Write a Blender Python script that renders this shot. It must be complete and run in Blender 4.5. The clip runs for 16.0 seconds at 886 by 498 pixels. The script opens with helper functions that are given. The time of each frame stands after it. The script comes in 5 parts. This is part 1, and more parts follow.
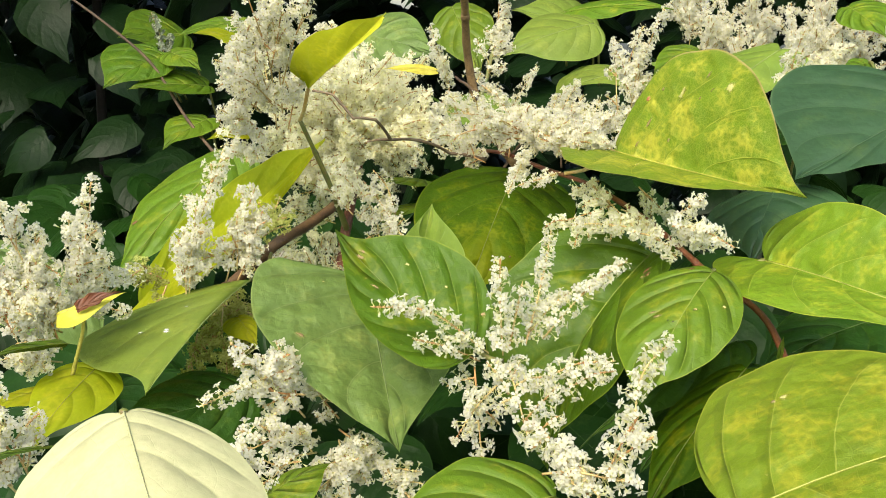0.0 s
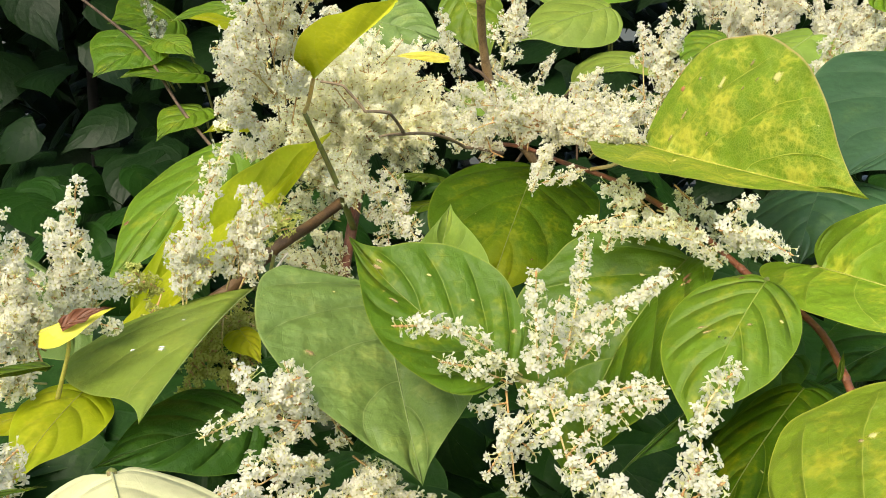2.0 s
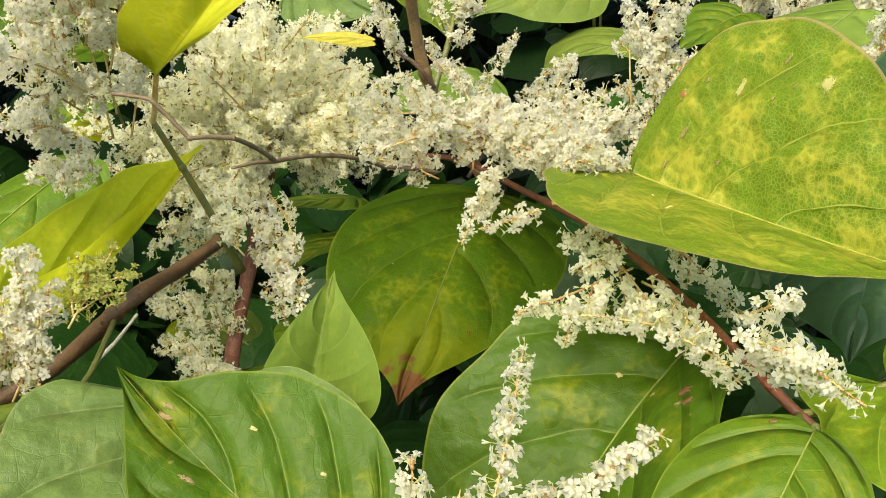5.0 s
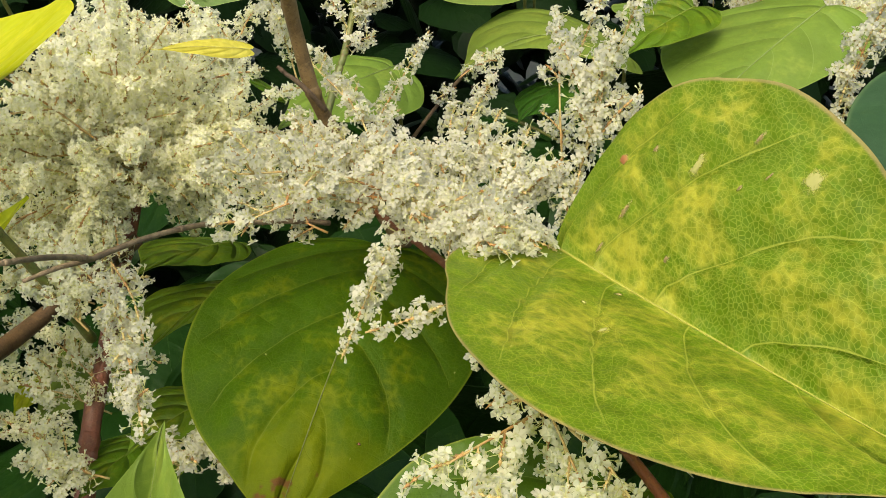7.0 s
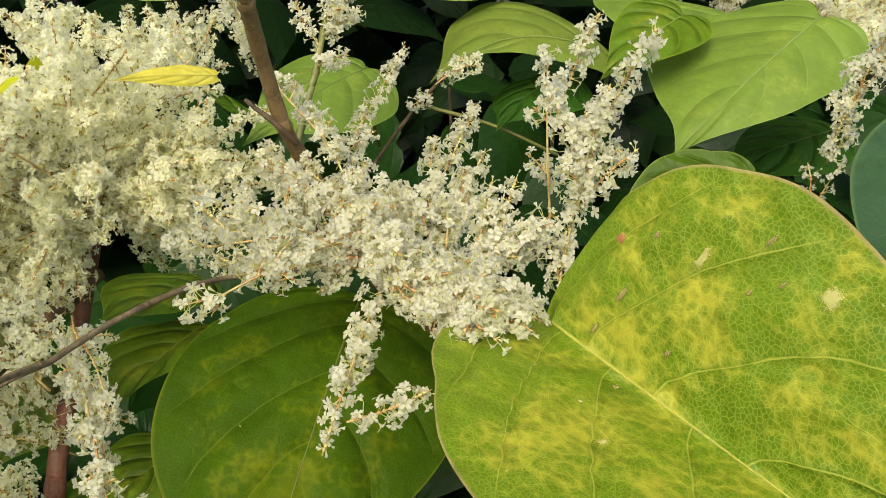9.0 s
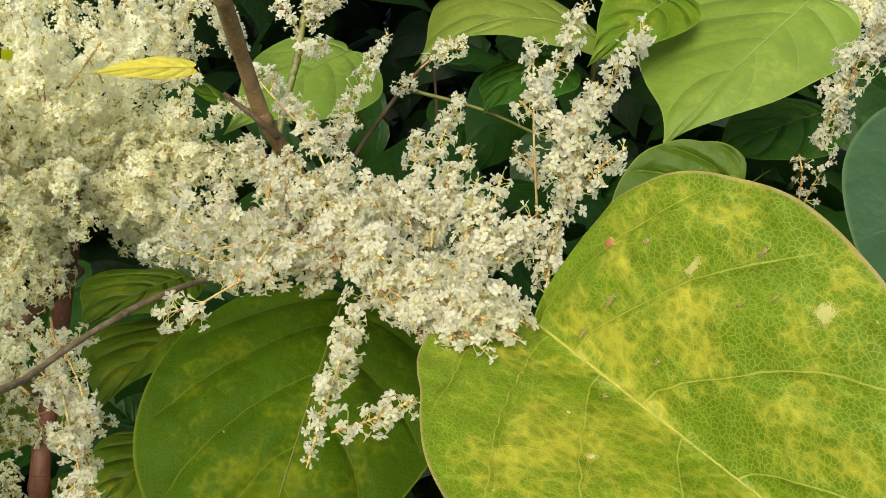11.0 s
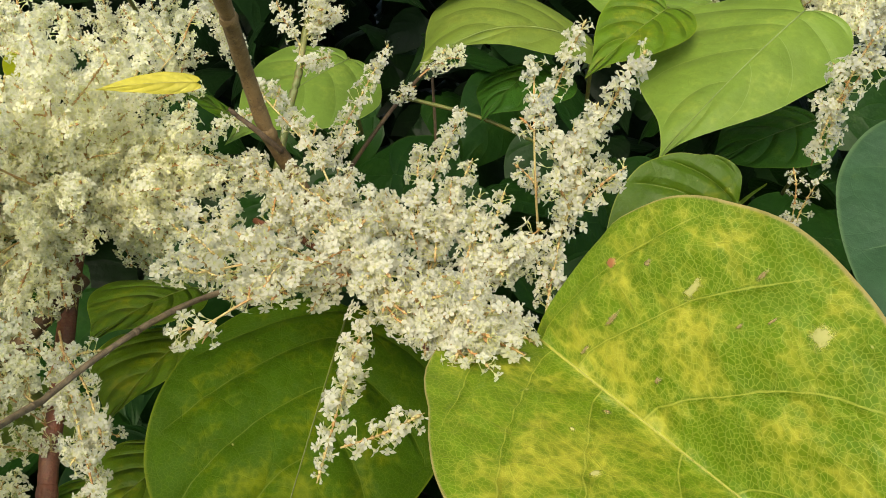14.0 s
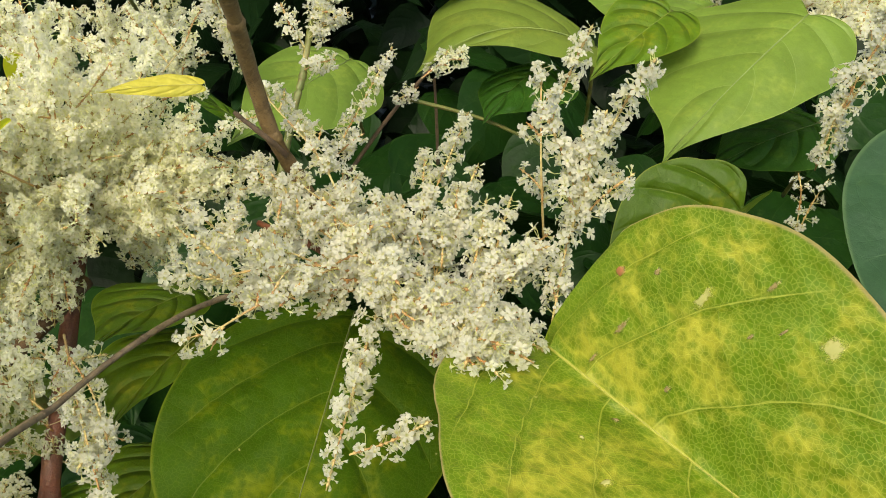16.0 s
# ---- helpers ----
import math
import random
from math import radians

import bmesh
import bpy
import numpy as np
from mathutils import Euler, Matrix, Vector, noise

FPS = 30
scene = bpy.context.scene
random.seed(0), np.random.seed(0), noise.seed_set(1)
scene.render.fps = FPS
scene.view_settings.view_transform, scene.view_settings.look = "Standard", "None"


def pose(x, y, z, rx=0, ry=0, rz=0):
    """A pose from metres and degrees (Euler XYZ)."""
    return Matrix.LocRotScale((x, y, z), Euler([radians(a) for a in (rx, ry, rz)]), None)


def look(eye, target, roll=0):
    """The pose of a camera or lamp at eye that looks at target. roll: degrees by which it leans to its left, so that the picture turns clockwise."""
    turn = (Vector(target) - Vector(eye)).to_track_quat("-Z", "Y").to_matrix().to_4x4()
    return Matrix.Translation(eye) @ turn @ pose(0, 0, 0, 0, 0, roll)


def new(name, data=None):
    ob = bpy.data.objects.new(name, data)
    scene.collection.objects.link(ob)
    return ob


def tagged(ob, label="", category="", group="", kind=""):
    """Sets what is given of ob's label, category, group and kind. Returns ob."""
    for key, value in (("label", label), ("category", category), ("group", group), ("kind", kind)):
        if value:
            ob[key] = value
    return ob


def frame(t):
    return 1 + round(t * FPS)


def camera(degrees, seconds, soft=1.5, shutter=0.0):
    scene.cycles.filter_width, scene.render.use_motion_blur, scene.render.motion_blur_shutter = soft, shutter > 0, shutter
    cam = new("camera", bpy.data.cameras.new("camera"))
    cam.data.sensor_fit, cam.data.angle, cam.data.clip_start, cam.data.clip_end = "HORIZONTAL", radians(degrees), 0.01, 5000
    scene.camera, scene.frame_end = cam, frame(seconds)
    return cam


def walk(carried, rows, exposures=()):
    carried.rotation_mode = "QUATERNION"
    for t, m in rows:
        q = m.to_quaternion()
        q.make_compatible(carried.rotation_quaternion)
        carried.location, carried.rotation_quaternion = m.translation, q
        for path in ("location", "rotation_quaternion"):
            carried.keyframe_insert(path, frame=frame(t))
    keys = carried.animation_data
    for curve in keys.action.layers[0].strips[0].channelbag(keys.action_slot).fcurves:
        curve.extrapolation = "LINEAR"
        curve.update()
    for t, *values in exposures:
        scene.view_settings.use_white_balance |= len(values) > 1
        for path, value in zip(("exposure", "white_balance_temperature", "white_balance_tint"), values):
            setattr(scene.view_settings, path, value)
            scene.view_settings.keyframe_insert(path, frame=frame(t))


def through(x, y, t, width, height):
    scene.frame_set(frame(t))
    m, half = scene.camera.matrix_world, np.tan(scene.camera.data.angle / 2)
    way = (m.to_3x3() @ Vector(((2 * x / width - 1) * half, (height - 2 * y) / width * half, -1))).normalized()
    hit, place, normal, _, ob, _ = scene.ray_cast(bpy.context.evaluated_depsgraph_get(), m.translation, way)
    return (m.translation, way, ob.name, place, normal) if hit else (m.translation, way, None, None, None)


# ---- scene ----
cam = camera(49.2, 16.0, soft=0.75)
PATH = [
    (0, (0.026, 0.009, 1.468), (0.002, 1.956, 1.012), -0.1),
    (0.5, (0.027, 0.009, 1.468), (0.005, 1.954, 1.004), -0.2),
    (1, (0.026, 0.014, 1.468), (0.007, 1.958, 0.999), -0.3),
    (1.5, (0.02, 0.03, 1.468), (0.004, 1.972, 0.992), -0.3),
    (2, (0.014, 0.049, 1.467), (0.002, 1.99, 0.984), -0.2),
    (2.5, (0.016, 0.068, 1.462), (0.007, 2.007, 0.969), -0.2),
    (3, (0.018, 0.09, 1.462), (0.007, 2.026, 0.96), -0.2),
    (3.5, (0.019, 0.115, 1.459), (0.009, 2.049, 0.948), 0.1),
    (4, (0.025, 0.144, 1.46), (0.009, 2.075, 0.941), 0.1),
    (4.5, (0.036, 0.169, 1.463), (0.022, 2.098, 0.934), 0.1),
    (5, (0.05, 0.198, 1.469), (0.034, 2.119, 0.913), -0.1),
    (5.2, (0.054, 0.208, 1.475), (0.044, 2.125, 0.906), -0.2),
    (7.3, (0.068, 0.289, 1.499), (0.175, 2.151, 0.776), 0.3),
    (7.5, (0.067, 0.293, 1.502), (0.177, 2.15, 0.766), 0.2),
    (8, (0.068, 0.303, 1.508), (0.194, 2.142, 0.732), 0.5),
    (8.5, (0.067, 0.312, 1.514), (0.219, 2.135, 0.708), 0.7),
    (9, (0.065, 0.312, 1.525), (0.227, 2.123, 0.692), 0.7),
    (11.3, (0.067, 0.322, 1.534), (0.252, 2.098, 0.633), 0.5),
    (11.5, (0.066, 0.322, 1.536), (0.253, 2.098, 0.636), 0.6),
    (12, (0.065, 0.32, 1.539), (0.256, 2.095, 0.638), 0.6),
    (12.5, (0.065, 0.32, 1.539), (0.258, 2.091, 0.63), 0.6),
    (13, (0.064, 0.32, 1.539), (0.257, 2.091, 0.629), 0.5),
    (13.5, (0.064, 0.32, 1.54), (0.26, 2.09, 0.628), 0.5),
    (14, (0.063, 0.32, 1.541), (0.263, 2.087, 0.624), 0.5),
    (14.5, (0.062, 0.318, 1.545), (0.269, 2.084, 0.629), 0.7),
    (15, (0.06, 0.319, 1.546), (0.269, 2.082, 0.625), 0.7),
    (15.5, (0.059, 0.32, 1.548), (0.272, 2.079, 0.62), 0.8),
    (16, (0.059, 0.322, 1.544), (0.273, 2.08, 0.617), 0.9),
]
walk(cam, [(t, look(eye, target, roll)) for t, eye, target, roll in PATH], exposures=[(0.0, 0.90, 6950, 7), (3.0, 0.92, 7050, 7), (4.2, 0.98, 7100, 6.5), (5.0, 0.74, 7250, 5.5), (8.0, 0.47, 7300, 3.4), (11.5, 0.46, 7250, 3.2), (16.0, 0.44, 7200, 3.0)])


# ---- world and sun ----
scene.cycles.max_bounces, scene.cycles.diffuse_bounces, scene.cycles.transmission_bounces = 20, 12, 12
SUN_EL, SUN_AZ = 50.0, -158.0   # degrees; the way to the sun, azimuth counted from +y towards +x
world = bpy.data.worlds.new("world")
scene.world = world
world.use_nodes = True
wn = world.node_tree
sky = wn.nodes.new("ShaderNodeTexSky")
sky.sky_type, sky.sun_disc = "NISHITA", False
sky.sun_elevation, sky.sun_rotation = radians(SUN_EL), radians(SUN_AZ)
sky.air_density, sky.dust_density = 1.0, 3.0
wn.links.new(sky.outputs["Color"], wn.nodes["Background"].inputs["Color"])
wn.nodes["Background"].inputs["Strength"].default_value = 0.25
sun = new("sun", bpy.data.lights.new("sun", "SUN"))
sun.data.energy, sun.data.angle, sun.data.color = 2.0, radians(34.0), (1.0, 0.95, 0.86)
to_sun = Vector((math.sin(radians(SUN_AZ)) * math.cos(radians(SUN_EL)), math.cos(radians(SUN_AZ)) * math.cos(radians(SUN_EL)), math.sin(radians(SUN_EL))))
sun.matrix_world = look(to_sun * 5, (0, 0, 0))


# ---- materials ----
def nodes_of(name):
    m = bpy.data.materials.new(name)
    m.use_nodes = True
    nt = m.node_tree
    return m, nt, nt.nodes["Principled BSDF"]


def add(nt, kind, **values):
    n = nt.nodes.new(kind)
    for k, v in values.items():
        n.inputs[k].default_value = v
    return n


def math_node(nt, op, a, b=0.5, c=None):
    n = nt.nodes.new("ShaderNodeMath")
    n.operation = op
    for i, v in enumerate((a, b, c)):
        if v is None:
            continue
        if isinstance(v, (int, float)):
            n.inputs[i].default_value = v
        else:
            nt.links.new(v, n.inputs[i])
    return n.outputs[0]


def mix_colour(nt, fac, a, b):
    n = nt.nodes.new("ShaderNodeMix")
    n.data_type = "RGBA"
    for sock, v in ((n.inputs[0], fac), (n.inputs[6], a), (n.inputs[7], b)):
        if isinstance(v, (int, float)):
            sock.default_value = v
        elif isinstance(v, tuple):
            sock.default_value = (*v, 1.0)
        else:
            nt.links.new(v, sock)
    return n.outputs[2]


def ramp(nt, fac, lo, hi):
    n = nt.nodes.new("ShaderNodeMapRange")
    n.interpolation_type = "SMOOTHSTEP"
    nt.links.new(fac, n.inputs[0])
    n.inputs[1].default_value, n.inputs[2].default_value = lo, hi
    return n.outputs[0]


VEINS, SWEEP = 5.6, 0.85   # side veins on each half, and how far they bend towards the tip
VEIN_OF = {}


def leaf_material(name, green, yellow, mottle, vein, through=0.34, rough=0.40, spots=0.3, gloss=0.24, relief=1.0, rim=None, vein_shade=0.12, net=0.09, withered=False):
    """A leaf blade: green with yellow mottling between the veins, a pale net of small veins, brown specks. mottle: 0 none to 1 all over."""
    m, nt, b = nodes_of(name)
    uv = nt.nodes.new("ShaderNodeUVMap")
    uv.uv_map = "UVMap"
    sep = nt.nodes.new("ShaderNodeSeparateXYZ")
    nt.links.new(uv.outputs[0], sep.inputs[0])
    q, v = sep.outputs[0], math_node(nt, "ABSOLUTE", sep.outputs[1])
    flat = nt.nodes.new("ShaderNodeUVMap")
    flat.uv_map = "metres"
    co = flat.outputs[0]
    info = nt.nodes.new("ShaderNodeObjectInfo")
    shift = nt.nodes.new("ShaderNodeVectorMath")
    shift.operation = "ADD"
    nt.links.new(co, shift.inputs[0])
    nt.links.new(info.outputs["Random"], shift.inputs[1])
    co = shift.outputs[0]

    def noise_at(scale, detail=4.0, roughness=0.55):
        n = add(nt, "ShaderNodeTexNoise", Scale=scale, Detail=detail, Roughness=roughness)
        n.noise_dimensions = "2D"
        nt.links.new(co, n.inputs["Vector"])
        return n.outputs["Fac"]

    VEIN_OF[name] = vein

    def web(scale, vector, lo):
        n = nt.nodes.new("ShaderNodeTexVoronoi")
        n.feature, n.voronoi_dimensions = "DISTANCE_TO_EDGE", "2D"
        n.inputs["Scale"].default_value = scale
        nt.links.new(vector, n.inputs["Vector"])
        return ramp(nt, n.outputs["Distance"], lo, 0.0), n.outputs["Distance"]

    def pushed(scale, by):
        n = add(nt, "ShaderNodeTexNoise", Scale=scale, Detail=2.0)
        nt.links.new(co, n.inputs["Vector"])
        w = nt.nodes.new("ShaderNodeVectorMath")
        w.operation = "MULTIPLY_ADD"
        nt.links.new(n.outputs["Color"], w.inputs[0])
        w.inputs[1].default_value = (by, by, by)
        nt.links.new(co, w.inputs[2])
        return w.outputs[0]

    near, wide = pushed(240.0, 0.0007), pushed(70.0, 0.005)
    fine, _ = web(820.0, near, 0.12)
    coarse, reach = web(270.0, near, 0.060)
    rung, hollow = web(112.0, wide, 0.028)
    # side veins leave the midrib in turn on either half and sweep towards the tip
    half = math_node(nt, "MULTIPLY", math_node(nt, "GREATER_THAN", sep.outputs[1], 0.0), 0.45)
    swept = math_node(nt, "SUBTRACT", math_node(nt, "MULTIPLY", q, VEINS), math_node(nt, "MULTIPLY", math_node(nt, "MULTIPLY", v, math_node(nt, "ADD", math_node(nt, "MULTIPLY", v, 0.6), 0.4)), SWEEP))
    drift = math_node(nt, "MULTIPLY", math_node(nt, "SUBTRACT", noise_at(60.0, 2.0, 0.5), 0.5), 0.10)
    phase = math_node(nt, "FRACT", math_node(nt, "ADD", math_node(nt, "ADD", swept, drift), half))
    off = math_node(nt, "ABSOLUTE", math_node(nt, "SUBTRACT", phase, 0.5))
    fade = math_node(nt, "MULTIPLY", ramp(nt, q, 0.07, 0.15), ramp(nt, v, 1.0, 0.80))
    side = math_node(nt, "MULTIPLY", ramp(nt, off, 0.014, 0.003), fade)
    groove = math_node(nt, "MULTIPLY", ramp(nt, off, 0.10, 0.0), fade)
    rib = ramp(nt, v, 0.013, 0.005)
    edge = ramp(nt, v, 0.980, 0.996)
    big, small = noise_at(62.0, 3.0, 0.55), noise_at(330.0, 2.0, 0.5)
    patch = math_node(nt, "ADD", math_node(nt, "MULTIPLY", big, 0.90), math_node(nt, "MULTIPLY", small, 0.38))
    # the yellow spreads from the small veins and leaves green islands, gathers between the side veins and thins towards the edge
    patch = math_node(nt, "ADD", patch, math_node(nt, "MULTIPLY", math_node(nt, "SUBTRACT", ramp(nt, reach, 0.34, 0.0), 0.5), 0.10))
    patch = math_node(nt, "ADD", patch, math_node(nt, "MULTIPLY", off, 0.10))
    patch = math_node(nt, "SUBTRACT", patch, math_node(nt, "ADD", math_node(nt, "MULTIPLY", ramp(nt, v, 0.55, 1.0), 0.12), math_node(nt, "MULTIPLY", ramp(nt, q, 0.34, 0.14), 0.10)))
    lo = 1.015 - 0.55 * mottle
    yel = math_node(nt, "MULTIPLY", ramp(nt, patch, lo - 0.18, lo + 0.24), 0.9)
    dark = mix_colour(nt, noise_at(75.0, 4.0), tuple(c * 0.74 for c in green), tuple(min(1, c * 1.22) for c in green))
    col = mix_colour(nt, yel, dark, yellow)
    col = mix_colour(nt, math_node(nt, "MULTIPLY", ramp(nt, noise_at(700.0, 2.0, 0.5), 0.44, 0.70), 0.16), col, tuple(c * 0.62 for c in green))
    lines = math_node(nt, "MAXIMUM", fine, math_node(nt, "MAXIMUM", math_node(nt, "MULTIPLY", coarse, 0.5), math_node(nt, "MULTIPLY", rung, 0.5)))
    col = mix_colour(nt, math_node(nt, "MULTIPLY", lines, net), col, vein)
    # darkens the side veins: shade of their sunken channels put into the colour
    col = mix_colour(nt, math_node(nt, "MULTIPLY", ramp(nt, off, 0.045, 0.008), math_node(nt, "MULTIPLY", fade, vein_shade * min(1.0, relief))), col, tuple(c * 0.66 for c in green))
    col = mix_colour(nt, math_node(nt, "MULTIPLY", side, 0.55), col, vein)
    col = mix_colour(nt, math_node(nt, "MULTIPLY", rib, 0.55), col, vein)
    col = mix_colour(nt, math_node(nt, "MULTIPLY", edge, 0.75), col, rim or tuple(0.5 * (a + c) for a, c in zip(vein, yellow)))
    speck = ramp(nt, noise_at(260.0, 2.0, 0.4), 0.875 - 0.045 * spots, 0.895 - 0.03 * spots)
    halo = ramp(nt, noise_at(260.0, 2.0, 0.4), 0.83 - 0.045 * spots, 0.87 - 0.03 * spots)
    col = mix_colour(nt, math_node(nt, "MULTIPLY", halo, 0.7 * min(1, spots * 2)), col, (0.55, 0.48, 0.16))
    col = mix_colour(nt, math_node(nt, "MULTIPLY", speck, min(1, spots * 2)), col, (0.20, 0.075, 0.03))
    if withered:
        along = math_node(nt, "ADD", q, math_node(nt, "MULTIPLY", math_node(nt, "SUBTRACT", noise_at(110.0, 3.0), 0.5), 0.20))
        col = mix_colour(nt, math_node(nt, "MULTIPLY", ramp(nt, along, 0.72, 0.90), 0.6), col, yellow)
        col = mix_colour(nt, ramp(nt, along, 0.915, 0.93), col, mix_colour(nt, noise_at(300.0, 3.0), (0.07, 0.024, 0.012), (0.20, 0.085, 0.03)))
    # every leaf a little lighter or darker
    hsv = nt.nodes.new("ShaderNodeHueSaturation")
    nt.links.new(math_node(nt, "ADD", math_node(nt, "MULTIPLY", info.outputs["Random"], 0.024), 0.488), hsv.inputs["Hue"])
    nt.links.new(math_node(nt, "ADD", math_node(nt, "MULTIPLY", info.outputs["Random"], 0.22), 0.89), hsv.inputs["Value"])
    nt.links.new(col, hsv.inputs["Color"])
    col = hsv.outputs[0]
    nt.links.new(col, b.inputs["Base Color"])
    b.inputs["Roughness"].default_value = rough
    b.inputs["Specular IOR Level"].default_value = gloss
    height = math_node(nt, "SUBTRACT", math_node(nt, "MULTIPLY", small, 0.45), math_node(nt, "ADD", math_node(nt, "MULTIPLY", fine, 0.05), math_node(nt, "ADD", math_node(nt, "MULTIPLY", groove, 0.6), math_node(nt, "ADD", math_node(nt, "MULTIPLY", coarse, 0.04), math_node(nt, "MULTIPLY", rung, 0.10)))))
    pillow = math_node(nt, "MULTIPLY", ramp(nt, hollow, 0.0, 0.42), 0.05)
    crinkle = math_node(nt, "ADD", math_node(nt, "SUBTRACT", math_node(nt, "MULTIPLY", noise_at(120.0, 2.0, 0.4), 0.55), math_node(nt, "MULTIPLY", math_node(nt, "MULTIPLY", ramp(nt, off, 0.30, 0.0), fade), 0.32)), pillow)
    broad = add(nt, "ShaderNodeBump", Strength=0.9, Distance=0.0034 * relief)
    nt.links.new(crinkle, broad.inputs["Height"])
    bump = add(nt, "ShaderNodeBump", Strength=0.8, Distance=0.0007 * relief)
    nt.links.new(height, bump.inputs["Height"])
    nt.links.new(broad.outputs[0], bump.inputs["Normal"])
    nt.links.new(bump.outputs[0], b.inputs["Normal"])
    tr = nt.nodes.new("ShaderNodeBsdfTranslucent")
    lit = mix_colour(nt, 0.35, col, tuple(min(1, c * 1.6) for c in yellow))
    nt.links.new(lit, tr.inputs["Color"])
    mx = nt.nodes.new("ShaderNodeMixShader")
    mx.inputs[0].default_value = through
    nt.links.new(b.outputs[0], mx.inputs[1])
    nt.links.new(tr.outputs[0], mx.inputs[2])
    nt.links.new(mx.outputs[0], nt.nodes["Material Output"].inputs["Surface"])
    return m


def stem_material(name, a, b2, c, rough=0.5):
    """Bark or skin of a stem, of three colours in streaks and blotches."""
    m, nt, b = nodes_of(name)
    co = nt.nodes.new("ShaderNodeTexCoord").outputs["Object"]
    n1 = add(nt, "ShaderNodeTexNoise", Scale=90.0, Detail=5.0, Roughness=0.6)
    n2 = add(nt, "ShaderNodeTexNoise", Scale=500.0, Detail=4.0, Roughness=0.7)
    nt.links.new(co, n1.inputs["Vector"])
    n3 = add(nt, "ShaderNodeTexNoise", Scale=1500.0, Detail=3.0, Roughness=0.6)
    nt.links.new(co, n3.inputs["Vector"])
    nt.links.new(co, n2.inputs["Vector"])
    col = mix_colour(nt, ramp(nt, n1.outputs["Fac"], 0.38, 0.64), a, b2)
    col = mix_colour(nt, math_node(nt, "MULTIPLY", ramp(nt, n2.outputs["Fac"], 0.5, 0.72), 0.7), col, c)
    col = mix_colour(nt, math_node(nt, "MULTIPLY", ramp(nt, n3.outputs["Fac"], 0.52, 0.70), 0.6), col, tuple(x * 0.45 for x in b2))
    nt.links.new(col, b.inputs["Base Color"])
    b.inputs["Roughness"].default_value = rough
    bump = add(nt, "ShaderNodeBump", Strength=0.7, Distance=0.0006)
    nt.links.new(n2.outputs["Fac"], bump.inputs["Height"])
    nt.links.new(bump.outputs[0], b.inputs["Normal"])
    return m


def floret_material(name, petal, throat, through=0.52):
    """Petals, from the greenish throat to the pale rim by the floret's own coordinate."""
    m, nt, b = nodes_of(name)
    uv = nt.nodes.new("ShaderNodeUVMap")
    sep = nt.nodes.new("ShaderNodeSeparateXYZ")
    nt.links.new(uv.outputs[0], sep.inputs[0])
    geo = nt.nodes.new("ShaderNodeNewGeometry")
    isle = geo.outputs["Random Per Island"]
    age = ramp(nt, isle, 0.75, 1.0)
    pet = mix_colour(nt, math_node(nt, "MULTIPLY", age, 0.55), petal, tuple(0.45 * p + 0.55 * t for p, t in zip(petal, throat)))
    col = mix_colour(nt, ramp(nt, sep.outputs[0], 0.12, 0.62), throat, pet)
    co = nt.nodes.new("ShaderNodeTexCoord").outputs["Object"]
    n1 = add(nt, "ShaderNodeTexNoise", Scale=900.0, Detail=2.0)
    nt.links.new(co, n1.inputs["Vector"])
    col = mix_colour(nt, math_node(nt, "MULTIPLY", ramp(nt, n1.outputs["Fac"], 0.55, 0.75), 0.25), col, throat)
    nt.links.new(col, b.inputs["Base Color"])
    b.inputs["Roughness"].default_value = 0.6
    b.inputs["Specular IOR Level"].default_value = 0.25
    tr = nt.nodes.new("ShaderNodeBsdfTranslucent")
    nt.links.new(col, tr.inputs["Color"])
    mx = nt.nodes.new("ShaderNodeMixShader")
    mx.inputs[0].default_value = through
    nt.links.new(b.outputs[0], mx.inputs[1])
    nt.links.new(tr.outputs[0], mx.inputs[2])
    nt.links.new(mx.outputs[0], nt.nodes["Material Output"].inputs["Surface"])
    return m


